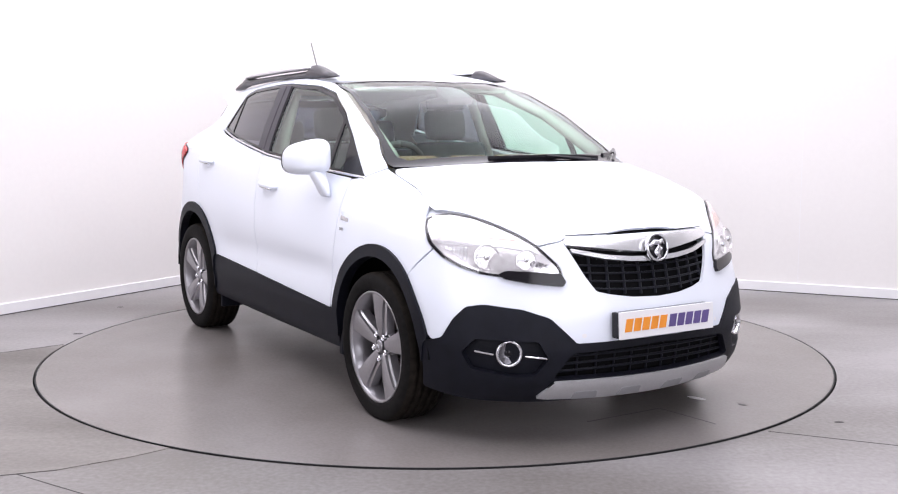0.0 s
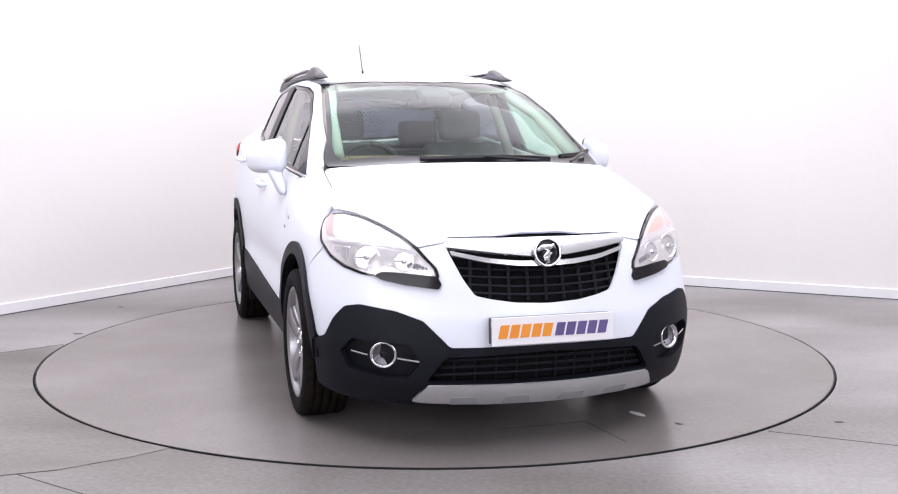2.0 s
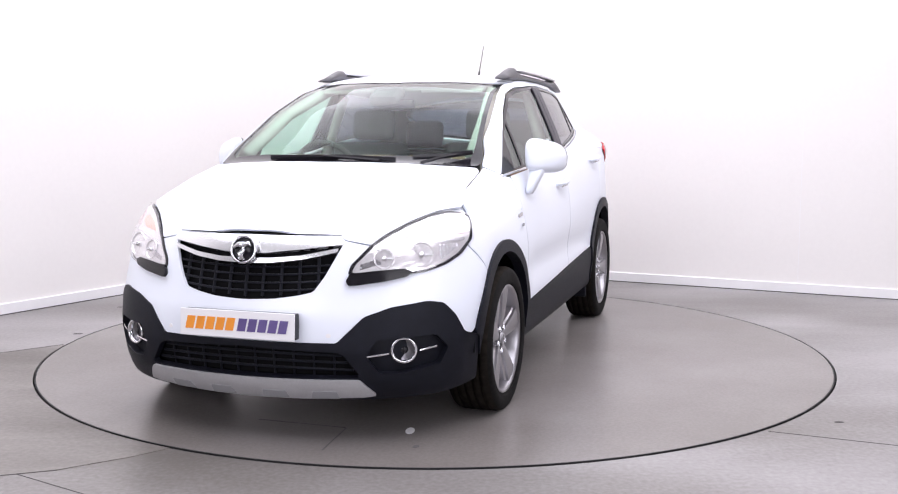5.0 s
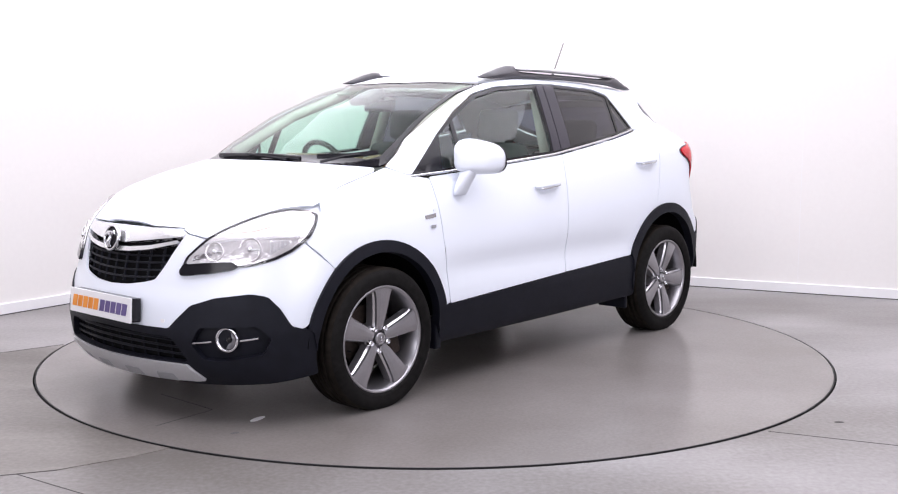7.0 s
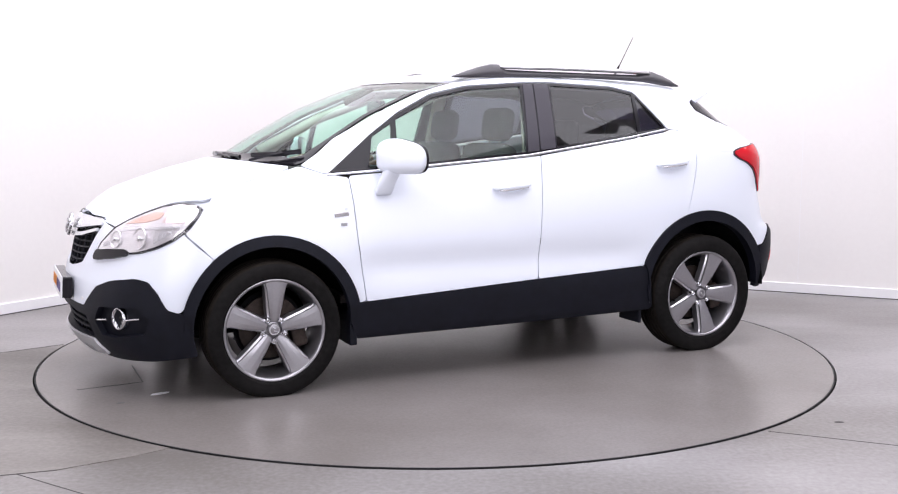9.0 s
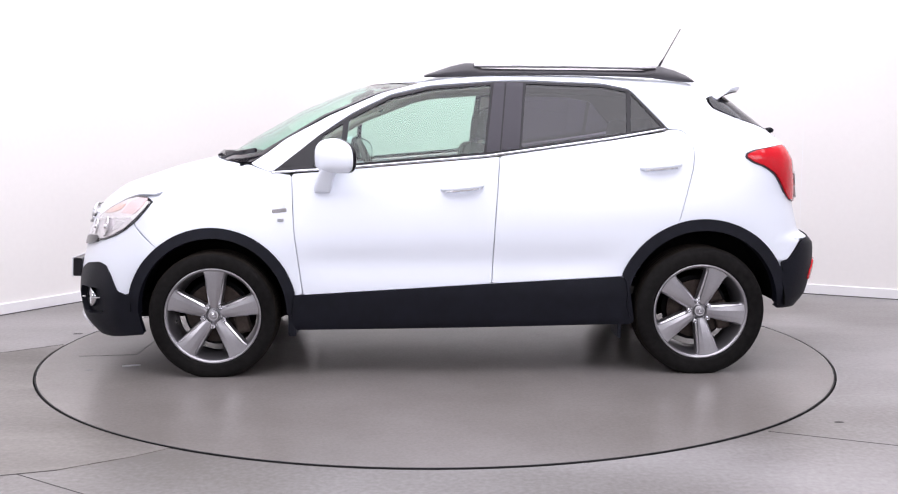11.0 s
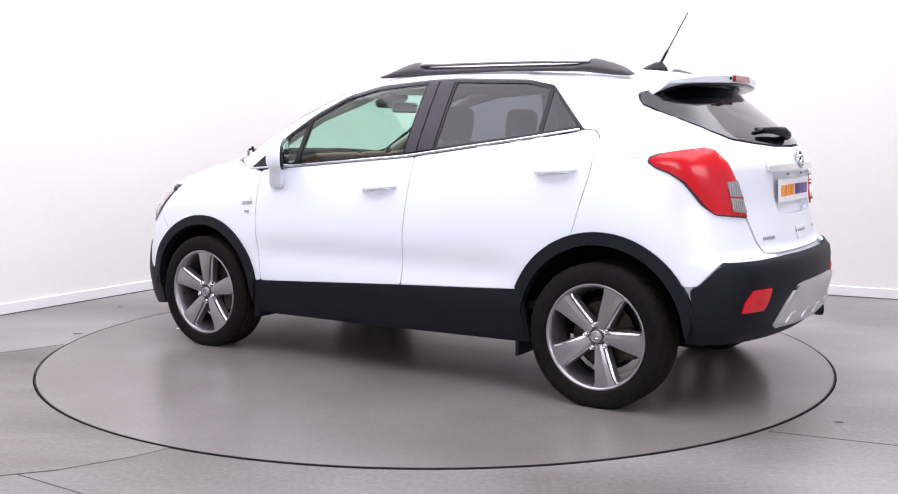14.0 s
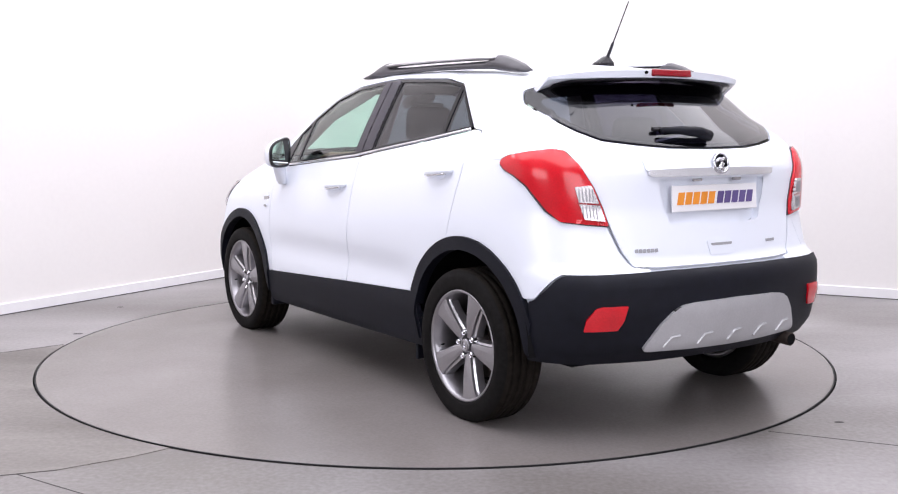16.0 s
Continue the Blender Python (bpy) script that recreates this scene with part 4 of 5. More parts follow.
def wheel(x, hub, s, turn):
    """A five-spoke alloy wheel; its axis points outwards along z before it is stood up."""
    w = new("wheel")
    w.parent = car
    tagged(w, "five-spoke grey alloy wheel with a dusty black tyre")
    w.matrix_basis = Matrix.Translation((x, s * 0.79, hub)) @ pose(0, 0, 0, -90 * s, 0, 0)
    R = hub + 0.010
    half = [(0.243, 0.085), (0.256, 0.100), (0.262, 0.104), (0.268, 0.1045), (0.285, 0.108), (0.306, 0.108), (0.322, 0.104), (0.333, 0.097), (0.339, 0.089)]
    half = [(r if r < 0.262 else 0.262 + (r - 0.262) * (R - 0.262) / 0.082, z) for r, z in half]
    tyre = [(r, -z) for r, z in half]
    for z in (-0.057, -0.019, 0.019, 0.057):
        tyre += [(R, z - 0.017), (R - 0.0005, z - 0.004), (R - 0.007, z - 0.003), (R - 0.007, z + 0.003), (R - 0.0005, z + 0.004), (R, z + 0.017)]
    tyre += half[::-1]
    bm = lathe(tyre, 120, closed=True)
    # the tyre is pressed flat where it carries the car
    for v in bm.verts:
        low = s * v.co.y - (hub - 0.001)
        if low > 0:
            v.co.y -= s * low
            v.co.z += 0.35 * low * (1 if v.co.z > 0 else -1)
    ty = part("tyre", bm, RUBBER, w, smooth=True)
    ty.data.materials.append(TREAD)
    for face in ty.data.polygons:
        if math.hypot(face.center.x, face.center.y) > R - 0.0075:
            face.material_index = 1
    rim = [(0.246, 0.083), (0.2525, 0.092), (0.250, 0.0985), (0.242, 0.097), (0.234, 0.084), (0.225, 0.05), (0.214, 0.0), (0.208, -0.07), (0.222, -0.085), (0.245, -0.085)]
    part("rim", lathe(rim, 96, closed=True), RIM, w, smooth=True)
    part("hub_back", lathe([(0.068, -0.03), (0.069, 0.040), (0.062, 0.050), (0.0001, 0.054)], 40), ALLOY, w, smooth=True)
    part("brake_disc", lathe([(0.155, -0.03), (0.155, -0.012), (0.07, -0.012), (0.0001, -0.01)], 40), RUSTY, w)
    part("brake_caliper", box(0.075, 0.15, 0.07, pose(-0.135, 0.03, -0.005, 0, 0, 12), 0.015), RUSTY, w)
    part("brake_backing", lathe([(0.175, -0.05), (0.175, -0.045), (0.0001, -0.044)], 40), DARK, w)
    for k in range(5):
        bm = bmesh.new()
        rows = []
        for i in range(13):
            f = i / 12
            r = 0.040 + 0.204 * f
            wide = 0.0165 + 0.034 * f ** 0.9 + 0.016 * max(0, (f - 0.78) / 0.22) ** 2
            top = 0.068 + 0.020 * f + 0.005 * math.sin(math.pi * f)
            lip = 0.007 + 0.004 * (1 - f)
            rows.append([bm.verts.new(v) for v in ((r, -wide - lip - 0.006, top - 0.055), (r, -wide - lip, top - 0.020), (r, -wide - 0.001, top - 0.013), (r, -wide, top - 0.001), (r, -wide * 0.4, top + 0.002), (r, wide * 0.4, top + 0.002), (r, wide, top - 0.001), (r, wide + 0.001, top - 0.013), (r, wide + lip, top - 0.020), (r, wide + lip + 0.006, top - 0.055))])
        for a, b in zip(rows, rows[1:]):
            for j in range(9):
                bm.faces.new((a[j], a[j + 1], b[j + 1], b[j]))
            bm.faces.new((a[9], a[0], b[0], b[9]))
        bm.faces.new(rows[0])
        bm.faces.new(rows[-1])
        # the chamfered lips beside the face are turned bright
        m = pose(0, 0, 0, 0, 0, turn + 72 * k)
        bmesh.ops.transform(bm, matrix=m, verts=bm.verts)
        ob = part("spoke", bm, ALLOY, w, smooth=False)
        ob.data.materials.append(BRIGHT_ALLOY)
        for n, face in enumerate(ob.data.polygons):
            if n < 120 and n % 10 in (1, 7):
                face.material_index = 1
        nut = (m @ pose(0, 0, 0, 0, 0, 36)) @ Vector((0.057, 0, 0))
        part("wheel_nut", lathe([(0.0145, 0.054), (0.0135, 0.074), (0.0115, 0.077), (0.011, 0.074), (0.0001, 0.079)], 12, Matrix.Translation(nut)), CHROME, w)
    part("centre_cap", lathe([(0.030, 0.06), (0.029, 0.076), (0.025, 0.079), (0.0001, 0.080)], 30), ALLOY, w, smooth=True)
    part("cap_ring", lathe([(0.021, 0.078), (0.021, 0.082), (0.025, 0.082), (0.025, 0.078)], 24, closed=True), BRIGHT_ALLOY, w)
    part("cap_emblem", tube([(-0.014, 0.008, 0.081), (0.0, 0.006, 0.082), (0.002, -0.006, 0.082), (0.0, -0.016, 0.081)], [0.003, 0.005, 0.005, 0.003], 8), CHROME, w)
    part("valve", tube([(0.195, 0.03, 0.06), (0.188, 0.03, 0.078)], 0.004, 6), DARK, w)


for wx, wh, ws_, wt in ((1.2775, 0.325, 1, -93), (-1.285, 0.334, 1, -113), (1.2775, 0.325, -1, 86), (-1.285, 0.334, -1, 75)):
    wheel(wx, wh, ws_, wt)
for wx, wz, wr in ((1.2775, 0.345, 0.43), (-1.295, 0.36, 0.45)):
    for s in LR:
        bm = bmesh.new()
        a = [bm.verts.new((wx + wr * math.cos(t), s * 0.40, wz + wr * math.sin(t))) for t in np.linspace(0.0, math.pi, 28)]
        b = [bm.verts.new((wx + wr * math.cos(t), s * 0.862, wz + wr * math.sin(t))) for t in np.linspace(0.0, math.pi, 28)]
        for i in range(27):
            bm.faces.new((a[i], a[i + 1], b[i + 1], b[i]))
        bm.faces.new(a)
        part("wheel_arch_liner", bm, DARK, car)


def underside():
    part("floor_pan", box(3.5, 1.2, 0.12, pose(0.05, 0, 0.33), 0.03), DARK, car)
    part("floor_pan", box(1.55, 1.66, 0.14, pose(0.0, 0, 0.34), 0.03), DARK, car)
    part("engine_bay_tray", box(0.7, 0.8, 0.5, pose(1.6, 0, 0.50), 0.05), DARK, car)
    part("axle_beam", tube([(-1.28, -0.7, 0.33), (-1.28, 0.7, 0.33)], 0.035, 10), DARK, car)
    part("axle_beam", tube([(1.28, -0.7, 0.33), (1.28, 0.7, 0.33)], 0.035, 10), DARK, car)
    part("silencer", tube([(-1.62, -0.42, 0.34), (-1.62, 0.1, 0.34)], 0.085, 14), RUSTY, car)
    part("exhaust_pipe", tube([(0.6, -0.15, 0.26), (-0.9, -0.15, 0.255), (-1.4, -0.3, 0.30)], 0.025, 8), RUSTY, car)
    part("exhaust_tip", tube([(-1.7, -0.47, 0.34), (-1.88, -0.47, 0.337), (-1.985, -0.47, 0.332)], 0.031, 16), RUSTY, car, smooth=True)
    part("exhaust_mouth", lathe([(0.026, 0), (0.026, 0.001), (0.0001, 0.001)], 16, pose(-1.9862, -0.47, 0.332, 0, -90, 0)), DARK, car)
    for s in LR:
        part("mud_flap", box(0.02, 0.2, 0.10, pose(-0.86, s * 0.76, 0.24), 0.006), BLACK, car)
        part("air_deflector", box(0.04, 0.26, 0.16, pose(0.87, s * 0.73, 0.29), 0.008), BLACK, car)
        part("jacking_point", box(0.05, 0.03, 0.03, pose(-0.3, s * 0.70, 0.245), 0.004), DARK, car)


underside()


def loft(sections):
    bm = bmesh.new()
    rings = [[bm.verts.new(v) for v in sec] for sec in sections]
    n = len(rings[0])
    for a, b in zip(rings, rings[1:]):
        for i in range(n):
            bm.faces.new((a[i], a[(i + 1) % n], b[(i + 1) % n], b[i]))
    bm.faces.new(rings[0])
    bm.faces.new(rings[-1])
    return bm


def squircle(n, p, a0=0.0):
    for i in range(n):
        t = 2 * math.pi * i / n + a0
        c, s = math.cos(t), math.sin(t)
        yield math.copysign(abs(c) ** p, c), math.copysign(abs(s) ** p, s)


def door_mirror(s):
    m = tagged(new("door_mirror"), "white door mirror with black-rimmed glass")
    m.parent = car
    secs = []
    # housing: from the rounded nose at the front to the rim at the back
    for x, k in ((0.712, 0.28), (0.708, 0.50), (0.694, 0.72), (0.674, 0.87), (0.648, 0.96), (0.618, 1.0), (0.585, 1.0)):
        cy, cz = 0.915, 1.152 - 0.03 * (1 - k)
        secs.append([(x - 0.06 * u * k, s * (cy + 0.093 * k * u), cz + 0.083 * k * v - 0.026 * u * k * (v > 0)) for u, v in squircle(32, 0.6)])
    part("housing", loft(secs), WHITE, m, smooth=True)
    rim = [[(x - 0.06 * u * k, s * (0.915 + 0.093 * k * u), 1.152 + 0.083 * k * v - 0.026 * u * k * (v > 0)) for u, v in squircle(32, 0.6)] for x, k in ((0.592, 1.003), (0.578, 0.998), (0.572, 0.93))]
    part("rim", loft(rim), GLOSS_BLACK, m, smooth=False)
    face = [[(x - 0.06 * u * k, s * (0.915 + 0.093 * k * u), 1.152 + 0.083 * k * v - 0.026 * u * k * (v > 0)) for u, v in squircle(32, 0.6)] for x, k in ((0.576, 0.84), (0.5705, 0.82))]
    part("mirror_glass", loft(face), MIRROR, m)
    foot = []
    for z, cy, cx, a, b in ((1.10, 0.885, 0.665, 0.042, 0.045), (1.065, 0.88, 0.675, 0.045, 0.036), (1.025, 0.868, 0.69, 0.046, 0.029), (0.985, 0.858, 0.70, 0.046, 0.022), (0.965, 0.852, 0.703, 0.038, 0.014)):
        foot.append([(cx + a * u, s * (cy + b * v), z) for u, v in squircle(20, 0.8)])
    part("foot", loft(foot), WHITE, m, smooth=True)


def handle(x0, z0, x1, z1, s):
    h = tagged(new("door_handle"), "white pull handle with a satin strip for its grey shading")
    h.parent = car
    pts = on("side", [(x0 + (x1 - x0) * i / 8, z0 + (z1 - z0) * i / 8) for i in range(9)])
    off = [0.004, 0.022, 0.03, 0.033, 0.034, 0.033, 0.03, 0.022, 0.006]
    part("grip", tube([(p[0], s * (p[1] + o), p[2]) for p, o in zip(pts, off)], [0.008, 0.014, 0.017, 0.018, 0.018, 0.018, 0.017, 0.014, 0.008], 10), WHITE, h, smooth=True)
    # a satin strip under the grip imitates the grey shading line there
    part("shading_strip", tube([(p[0], s * (p[1] + o + 0.006), p[2] - 0.011) for p, o in zip(pts[1:-1], off[1:-1])], 0.008, 8), SATIN, h, smooth=True)
    mid = pts[4]
    cup = [(mid[0] + 0.055 * u, mid[2] + 0.036 * v) for u, v in squircle(24, 0.9)]
    panel("cup", "side", cup, WHITE, h, lift=0.0015, thick=0.003, sides=(s,), step=0.02, gap=0.01)


for s in LR:
    door_mirror(s)
    handle(0.085, 0.98, -0.135, 1.0, s)
    handle(-0.955, 1.09, -1.17, 1.108, s)
    sb = on("side", [(0.925, 0.873)])[0]
    part("side_repeater", box(0.075, 0.006, 0.02, pose(sb[0], s * (sb[1] + 0.002), sb[2], 0, 6, 0), 0.0028), FROST, car)
    part("side_badge", box(0.032, 0.004, 0.014, pose(0.918, s * 0.875, 0.825), 0.001), GREY_PRINT, car)
    part("seam_filler", box(0.012, 0.004, 0.012, pose(0.90, s * 0.86, 0.9)), WHITE, car)


def roof_rail(s):
    r = tagged(new("roof_rail"), "black roof rail with a silver upper strip")
    r.parent = car
    def y_at(x):
        return 0.553 + 0.02 * (1 - ((x + 0.55) / 0.75) ** 2)
    def rail(name, stations, mat, half):
        secs = []
        for x, lo, hi in stations:
            yy = y_at(x)
            secs.append([(x, s * (yy + half * u - 0.02 * (v > 0)), (lo + hi) / 2 + (hi - lo) / 2 * v) for u, v in squircle(14, 0.7)])
        part(name, loft(secs), mat, r, smooth=True)
    rail("rail", [(0.17, 1.572, 1.584), (0.09, 1.572, 1.612), (0.02, 1.574, 1.634), (-0.05, 1.576, 1.650), (-0.10, 1.578, 1.650), (-0.14, 1.580, 1.622), (-0.35, 1.584, 1.617), (-0.6, 1.584, 1.615), (-0.85, 1.578, 1.612),
                  (-1.02, 1.572, 1.612), (-1.08, 1.568, 1.634), (-1.12, 1.562, 1.634), (-1.2, 1.552, 1.612), (-1.26, 1.548, 1.588), (-1.30, 1.546, 1.562)], RAIL, 0.026)
    rail("strip", [(-0.10, 1.624, 1.648), (-0.35, 1.624, 1.651), (-0.6, 1.622, 1.649), (-0.85, 1.618, 1.645), (-1.09, 1.612, 1.635)], BRIGHT_ALLOY, 0.024)


for s in LR:
    roof_rail(s)


def aerial():
    a = tagged(new("aerial"), "short black whip aerial on the roof")
    a.parent = car
    part("foot", loft([[(-1.19 + cx + 0.075 * k * u, 0.03 * k * v, z) for u, v in squircle(16, 0.9)] for z, k, cx in ((1.585, 1.1, 0), (1.612, 0.9, -0.005), (1.634, 0.45, -0.02), (1.642, 0.25, -0.025))]), GLOSS_BLACK, a, smooth=True)
    part("whip", tube([(-1.215, 0, 1.615), (-1.262, 0, 1.70), (-1.266, 0, 1.705), (-1.367, 0, 1.887)], [0.009, 0.007, 0.0035, 0.0028], 8), GLOSS_BLACK, a)


aerial()


def spoiler():
    sp = tagged(new("roof_spoiler"), "white roof spoiler with a black underside")
    sp.parent = car
    ys = np.linspace(-0.585, 0.585, 33)
    roof_z = on("top", [(-1.405, y) for y in ys])[:, 2]
    top, low = [], []
    for y, z0 in zip(ys, roof_z):
        e = abs(y) / 0.585
        back = -1.655 + 0.11 * e ** 2.2 + 0.04 * max(0, e - 0.9) / 0.1
        tip = 1.552 - 0.021 * e ** 2 - 0.014 * e ** 6
        for i in range(8):
            f = i / 7
            x = -1.405 + (back + 1.405) * f
            z = z0 + 0.002 + (tip - z0 - 0.002) * (0.75 * f + 0.25 * f * f)
            top.append((x, y, z))
            low.append((x + 0.006 * f, y, z - (0.032 + 0.034 * (1 - f)) * (1 - 0.6 * e ** 5)))
    n = len(top)
    grid = [(i * 8 + j, i * 8 + j + 1, (i + 1) * 8 + j + 1, (i + 1) * 8 + j) for i in range(32) for j in range(7)]
    rim = [i * 8 for i in range(33)] + list(range(32 * 8 + 1, 33 * 8)) + [i * 8 + 7 for i in range(31, -1, -1)] + list(range(6, 0, -1))
    walls = [(a, b, b + n, a + n) for a, b in zip(rim, rim[1:] + rim[:1])]
    bm = bmesh.new()
    vs = [bm.verts.new(v) for v in top + low]
    for f in grid + [tuple(k + n for k in f[::-1]) for f in grid] + walls:
        bm.faces.new([vs[k] for k in f])
    ob = part("upper_skin", bm, WHITE, sp, smooth=True)
    ob.data.set_sharp_from_angle(angle=math.radians(35))
    under = [(x, y * 0.93, z - 0.004) for x, y, z in low]
    ob = link("lower_skin", under, grid, GLOSS_BLACK, sp)
    thick = ob.modifiers.new("thickness", "SOLIDIFY")
    thick.thickness, thick.offset = 0.006, 1
    part("brake_light", box(0.02, 0.235, 0.032, pose(-1.654, 0, 1.541, 0, 10, 0), 0.006), RED_DARK, sp, "dark red high brake light")
    part("washer_jet", tube([(-1.64, 0.15, 1.541), (-1.656, 0.15, 1.541)], 0.007, 8), DARK, sp)


spoiler()


def wiper(pts, blade, name):
    w = new(name)
    w.parent = car
    part("arm", tube(pts, 0.008, 6), GLOSS_BLACK, w)
    part("blade", tube(blade, 0.0085, 6, flat=1.6), GLOSS_BLACK, w)


def on_screen(x, y, up):
    p = on("top", [(x, y)])[0]
    return (p[0] + up * 0.5, p[1], p[2] + up)


wiper([on_screen(1.28, 0.47, 0.01), on_screen(1.19, 0.55, 0.03), on_screen(1.13, 0.60, 0.03)], [on_screen(1.25, 0.42, 0.02), on_screen(1.16, 0.55, 0.02), on_screen(1.06, 0.655, 0.022)], "front_wiper")
wiper([on_screen(1.33, 0.28, 0.01), on_screen(1.345, 0.0, 0.02)], [on_screen(1.30, 0.35, 0.012), on_screen(1.33, 0.1, 0.012), on_screen(1.30, -0.3, 0.012)], "front_wiper")
bk = lambda y, z, d: tuple(np.array(on("back", [(y, z)])[0]) + (-d, 0, d * 0.5))
rw = new("rear_wiper")
rw.parent = car
part("arm", tube([bk(0.0, 1.252, 0.02), bk(0.06, 1.262, 0.034), bk(0.16, 1.27, 0.034), bk(0.25, 1.272, 0.03)], [0.026, 0.024, 0.018, 0.012], 10), BLACK, rw, smooth=True)
part("blade", tube([bk(0.03, 1.288, 0.014), bk(0.27, 1.284, 0.014)], 0.010, 6), GLOSS_BLACK, rw)
# plate recess, handle bar and boot badges
panel("boot_bar", "tail", both([(0, 1.126), (10, 1.125), (21.6, 1.120), (21.4, 1.100), (20, 1.094), (0, 1.096)]), SATIN, car, lift=0.015, thick=0.03, step=0.02, rounds=1)
panel("boot_bar_top", "tail", both([(0, 1.172), (22.8, 1.168), (22.0, 1.118), (0, 1.122)]), WHITE, car, lift=0.008, thick=0.012, step=0.03)
panel("boot_grip", "tail", [(4.8, 0.822), (-4.4, 0.822), (-3.8, 0.758), (4.0, 0.758)], WHITE, car, lift=0.004, thick=0.006, step=0.02)
# a grey strip paints the shade inside the boot grip
panel("boot_grip_shade_strip", "tail", [(3.8, 0.808), (-3.6, 0.808), (-3.3, 0.797), (3.4, 0.797)], GREY_PRINT, car, lift=0.005, thick=0.003, step=0.01, gap=0.01)
for y in (-0.12, 0.12):
    part("plate_light", box(0.012, 0.05, 0.012, pose(-1.940, y, 1.078), 0.003), FROST, car)
for k in range(6):
    panel("boot_lettering_bar", "tail", [(25.0 - k, 0.799), (24.2 - k, 0.799), (24.2 - k, 0.784), (25.0 - k, 0.784)], GREY_PRINT, car, lift=0.003, thick=0.003, step=0.008, gap=0.008)
for k in range(4):
    panel("boot_lettering_bar", "tail", [(-17.5 - k, 0.803), (-18.3 - k, 0.803), (-18.3 - k, 0.791), (-17.5 - k, 0.791)], GREY_PRINT, car, lift=0.003, thick=0.003, step=0.008, gap=0.008)
for a in (-17.5, 17.5):
    panel("parking_sensor", "nose", [(a + 0.5 * u, 0.463 + 0.009 * v) for u, v in squircle(10, 1)], PLATE, car, lift=0.002, thick=0.003, step=0.01, gap=0.005)


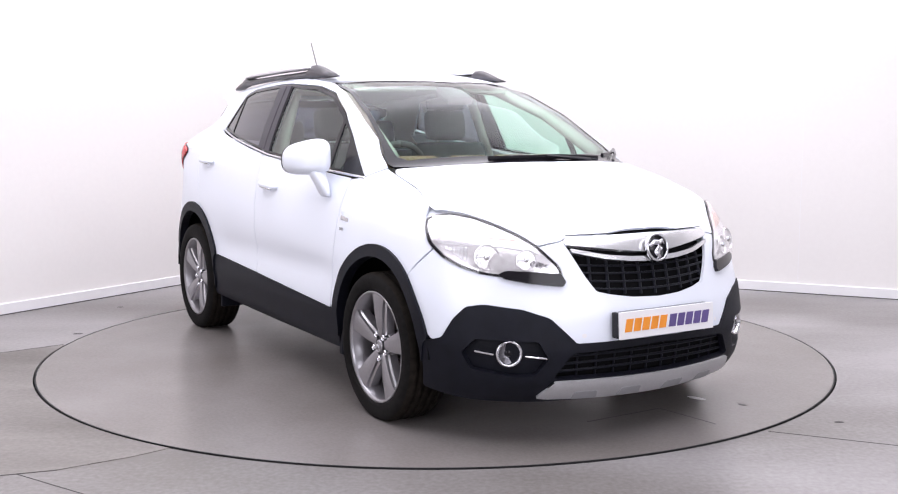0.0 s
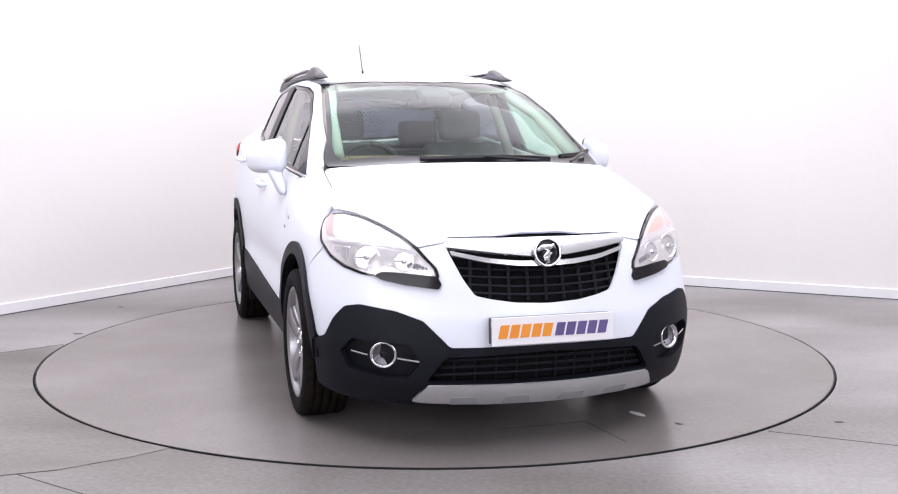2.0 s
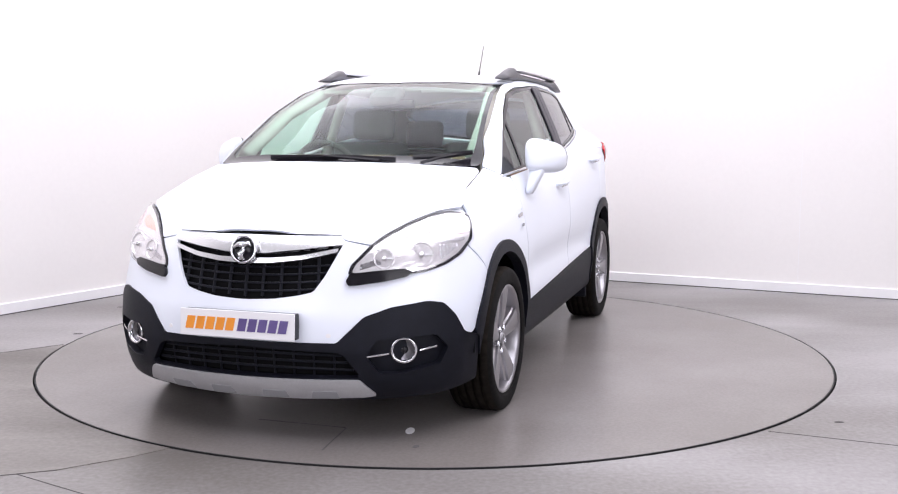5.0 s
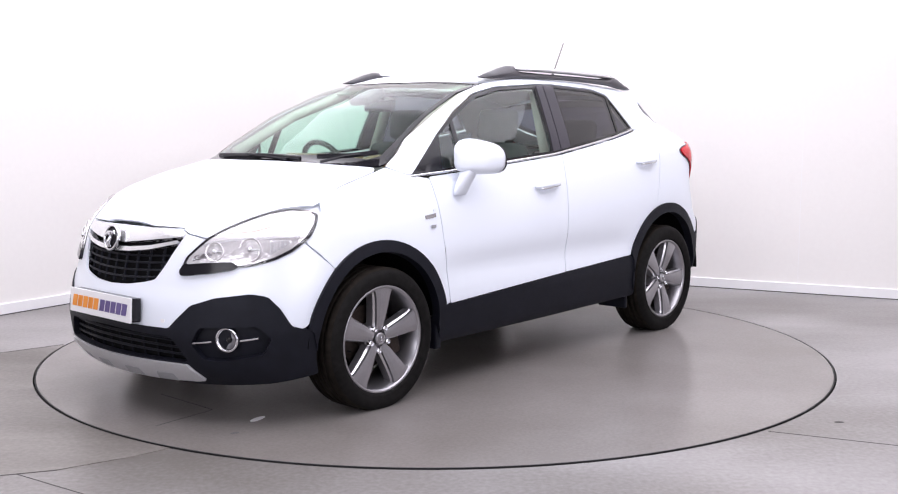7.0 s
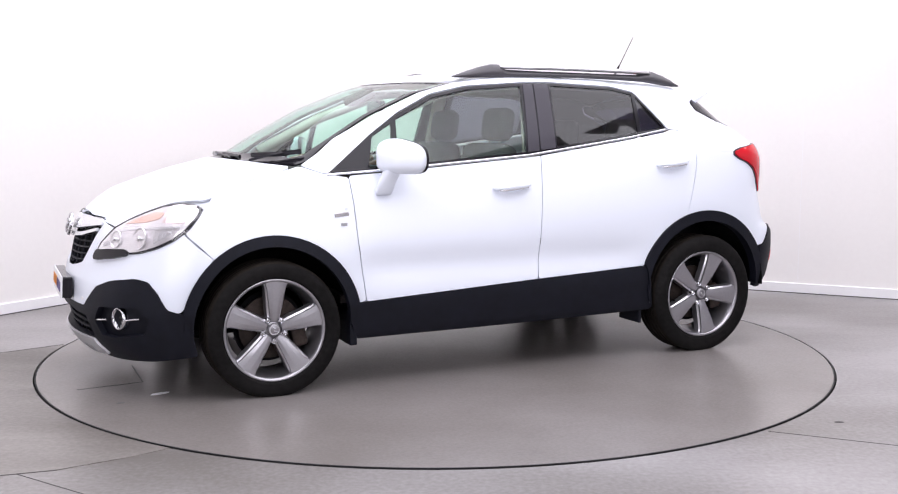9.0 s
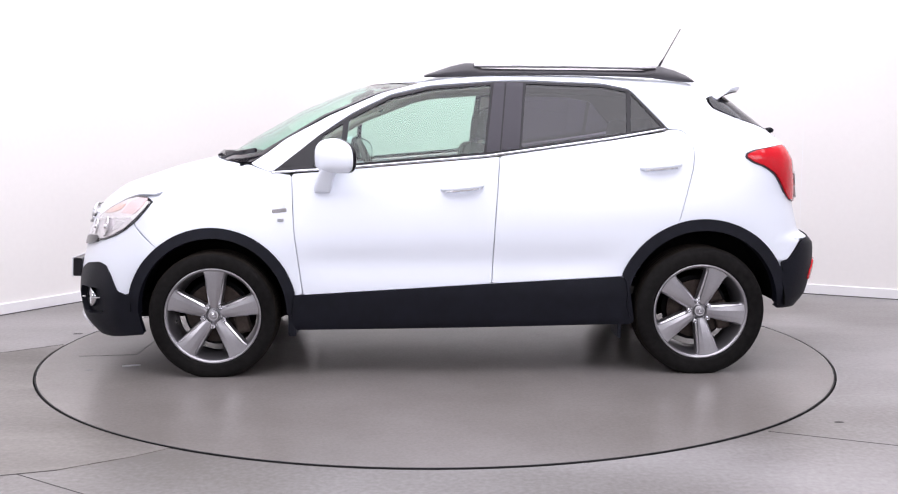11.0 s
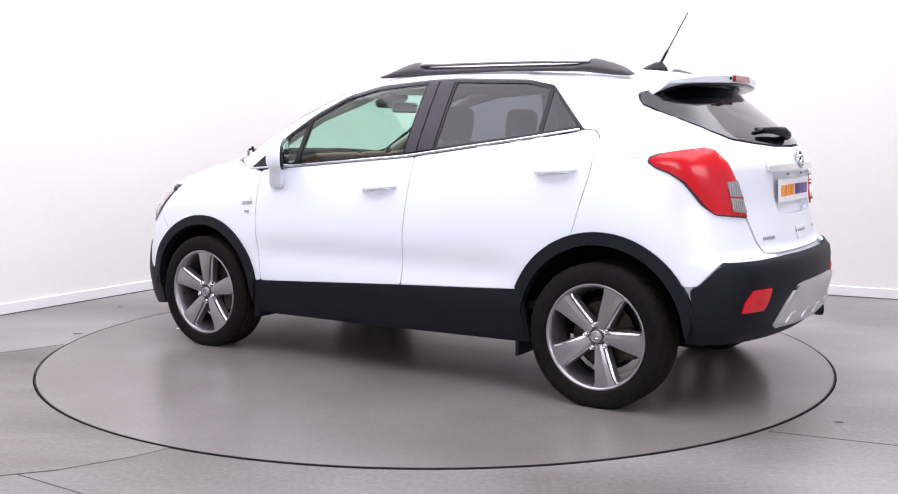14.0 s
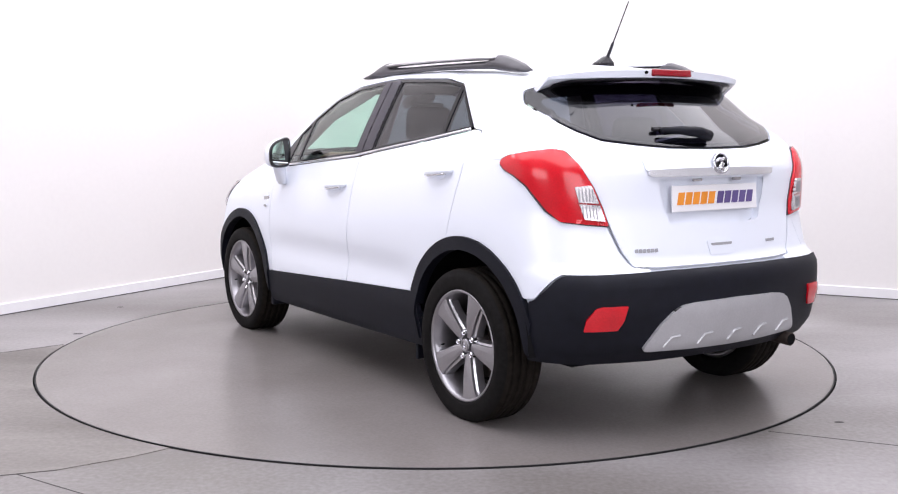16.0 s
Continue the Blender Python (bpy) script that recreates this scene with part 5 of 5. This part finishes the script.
def cabin():
    def seat(x, y, wide, back_h, rest=True):
        q = tagged(new("seat"), "dark grey seat with a headrest")
        q.parent = car
        part("cushion", box(0.5, wide, 0.16, pose(x + 0.12, y, 0.62, 0, -6, 0), 0.05, 3), SEAT, q, smooth=True)
        part("backrest", box(0.14, wide, back_h, pose(x - 0.20, y, 0.66 + back_h / 2, 0, -14, 0), 0.055, 3), SEAT, q, smooth=True)
        if rest:
            part("headrest", box(0.10, 0.27, 0.19, pose(x - 0.31, y, 0.66 + back_h + 0.10, 0, -8, 0), 0.045, 3), SEAT, q, smooth=True)
            for d in (-0.06, 0.06):
                part("headrest_post", tube([(x - 0.28, y + d, 0.63 + back_h), (x - 0.305, y + d, 0.70 + back_h)], 0.006, 6), CHROME, q)
    for s in LR:
        seat(0.12, 0.37 * s, 0.5, 0.56)
        seat(-0.75, 0.34 * s, 0.62, 0.5)
    part("cabin_floor", box(2.2, 1.5, 0.04, pose(-0.2, 0, 0.43)), DASH, car)
    part("boot_cover", box(0.55, 1.2, 0.02, pose(-1.45, 0, 1.17), 0.005), DASH, car)
    secs = []
    for y in np.linspace(-0.74, 0.74, 15):
        e = abs(y) / 0.74
        secs.append([(0.72, y, 0.72), (0.62, y, 0.98), (0.68, y, 1.075 + 0.02 * math.exp(-((y + 0.37) / 0.16) ** 2)), (0.85, y, 1.10), (1.08 - 0.25 * e ** 2, y, 1.10), (1.15 - 0.25 * e ** 2, y, 0.95), (1.1 - 0.25 * e ** 2, y, 0.72)])
    part("dashboard", loft(secs), DASH, car, smooth=True)
    for y, wd in ((-0.37, 0.34), (0.0, 0.22), (0.37, 0.4)):
        part("dash_panel", box(0.16, wd, 0.03, pose(0.72, y, 1.125, 0, 14, 0), 0.014, 3), TAN, car, smooth=True)
    for s in LR:
        part("door_lining", box(0.95, 0.05, 0.5, pose(0.33, s * 0.755, 0.80), 0.02), DASH, car)
        part("door_capping", box(0.85, 0.07, 0.03, pose(0.3, s * 0.735, 1.065, 0, 4.5, 0), 0.012), TAN, car)
        part("door_lining", box(0.62, 0.05, 0.5, pose(-0.53, s * 0.745, 0.87), 0.02), DASH, car)
        for x0, x1, z0, z1 in ((0.96, 0.19, 1.16, 1.50),):
            part("pillar_lining", tube([(x0, s * 0.635, z0), ((x0 + x1) / 2, s * 0.595, (z0 + z1) / 2 + 0.035), (x1, s * 0.52, z1 + 0.01)], 0.052, 8, flat=0.6), TRIM, car, smooth=True)
        part("pillar_lining", tube([(-0.22, s * 0.72, 1.12), (-0.26, s * 0.60, 1.5)], 0.05, 8, flat=0.6), TRIM, car, smooth=True)
        part("sun_visor", box(0.16, 0.36, 0.018, pose(0.24, s * 0.3, 1.525, 0, 18, 0), 0.008), TRIM, car)
    sw = tagged(new("steering_wheel"), "dark steering wheel")
    sw.parent = car
    m = Matrix.Translation((0.50, -0.37, 1.05)) @ pose(0, 0, 0, 0, -66, 0)
    part("rim", tube([m @ Vector((0.185 * math.cos(t), 0.185 * math.sin(t), 0)) for t in np.linspace(0, 2 * math.pi, 33)], 0.016, 8, up=(0.1, 0.2, 0.97)), DASH, sw, smooth=True)
    part("boss", box(0.16, 0.2, 0.05, m, 0.02), DASH, sw)
    for t in (0, math.pi, -math.pi / 2):
        part("spoke", tube([m @ Vector((0, 0, 0)), m @ Vector((0.18 * math.sin(t), 0.18 * math.cos(t), 0))], 0.018, 6), DASH, sw)
    part("interior_mirror", box(0.03, 0.24, 0.065, pose(0.42, 0, 1.425, 0, -10, 0), 0.014), GLOSS_BLACK, car)
    part("sensor_pod", box(0.16, 0.17, 0.06, pose(0.52, 0, 1.475, 0, 24, 0), 0.025), DASH, car)


cabin()
# ---- what moves: the turntable carries the car round ----
TURN = ((0.0, -59.25), (0.5, -60.45), (1.0, -63.39), (1.5, -67.85), (2.0, -73.5), (2.5, -79.3), (3.0, -85.25), (3.5, -91.15), (4.0, -97.15), (4.2, -99.5),
        (6.3, -124.1), (7.0, -132.4), (7.5, -138.3), (8.0, -144.3), (8.5, -150.1), (9.0, -156.1), (9.2, -158.5), (11.3, -182.2), (12.0, -190.5), (12.5, -196.3),
        (13.0, -202.1), (13.5, -208.0), (14.0, -213.9), (14.5, -219.8), (15.0, -225.7), (15.5, -231.6), (16.0, -237.6))


def motions():
    walk(car, [(t, pose(0, 0, 0.004, 0, 0, a) @ pose(-0.0947, -0.1396, 0)) for t, a in TURN])
    walk(turntable, [(t, pose(0, 0, 0, 0, 0, a)) for t, a in TURN])


motions()
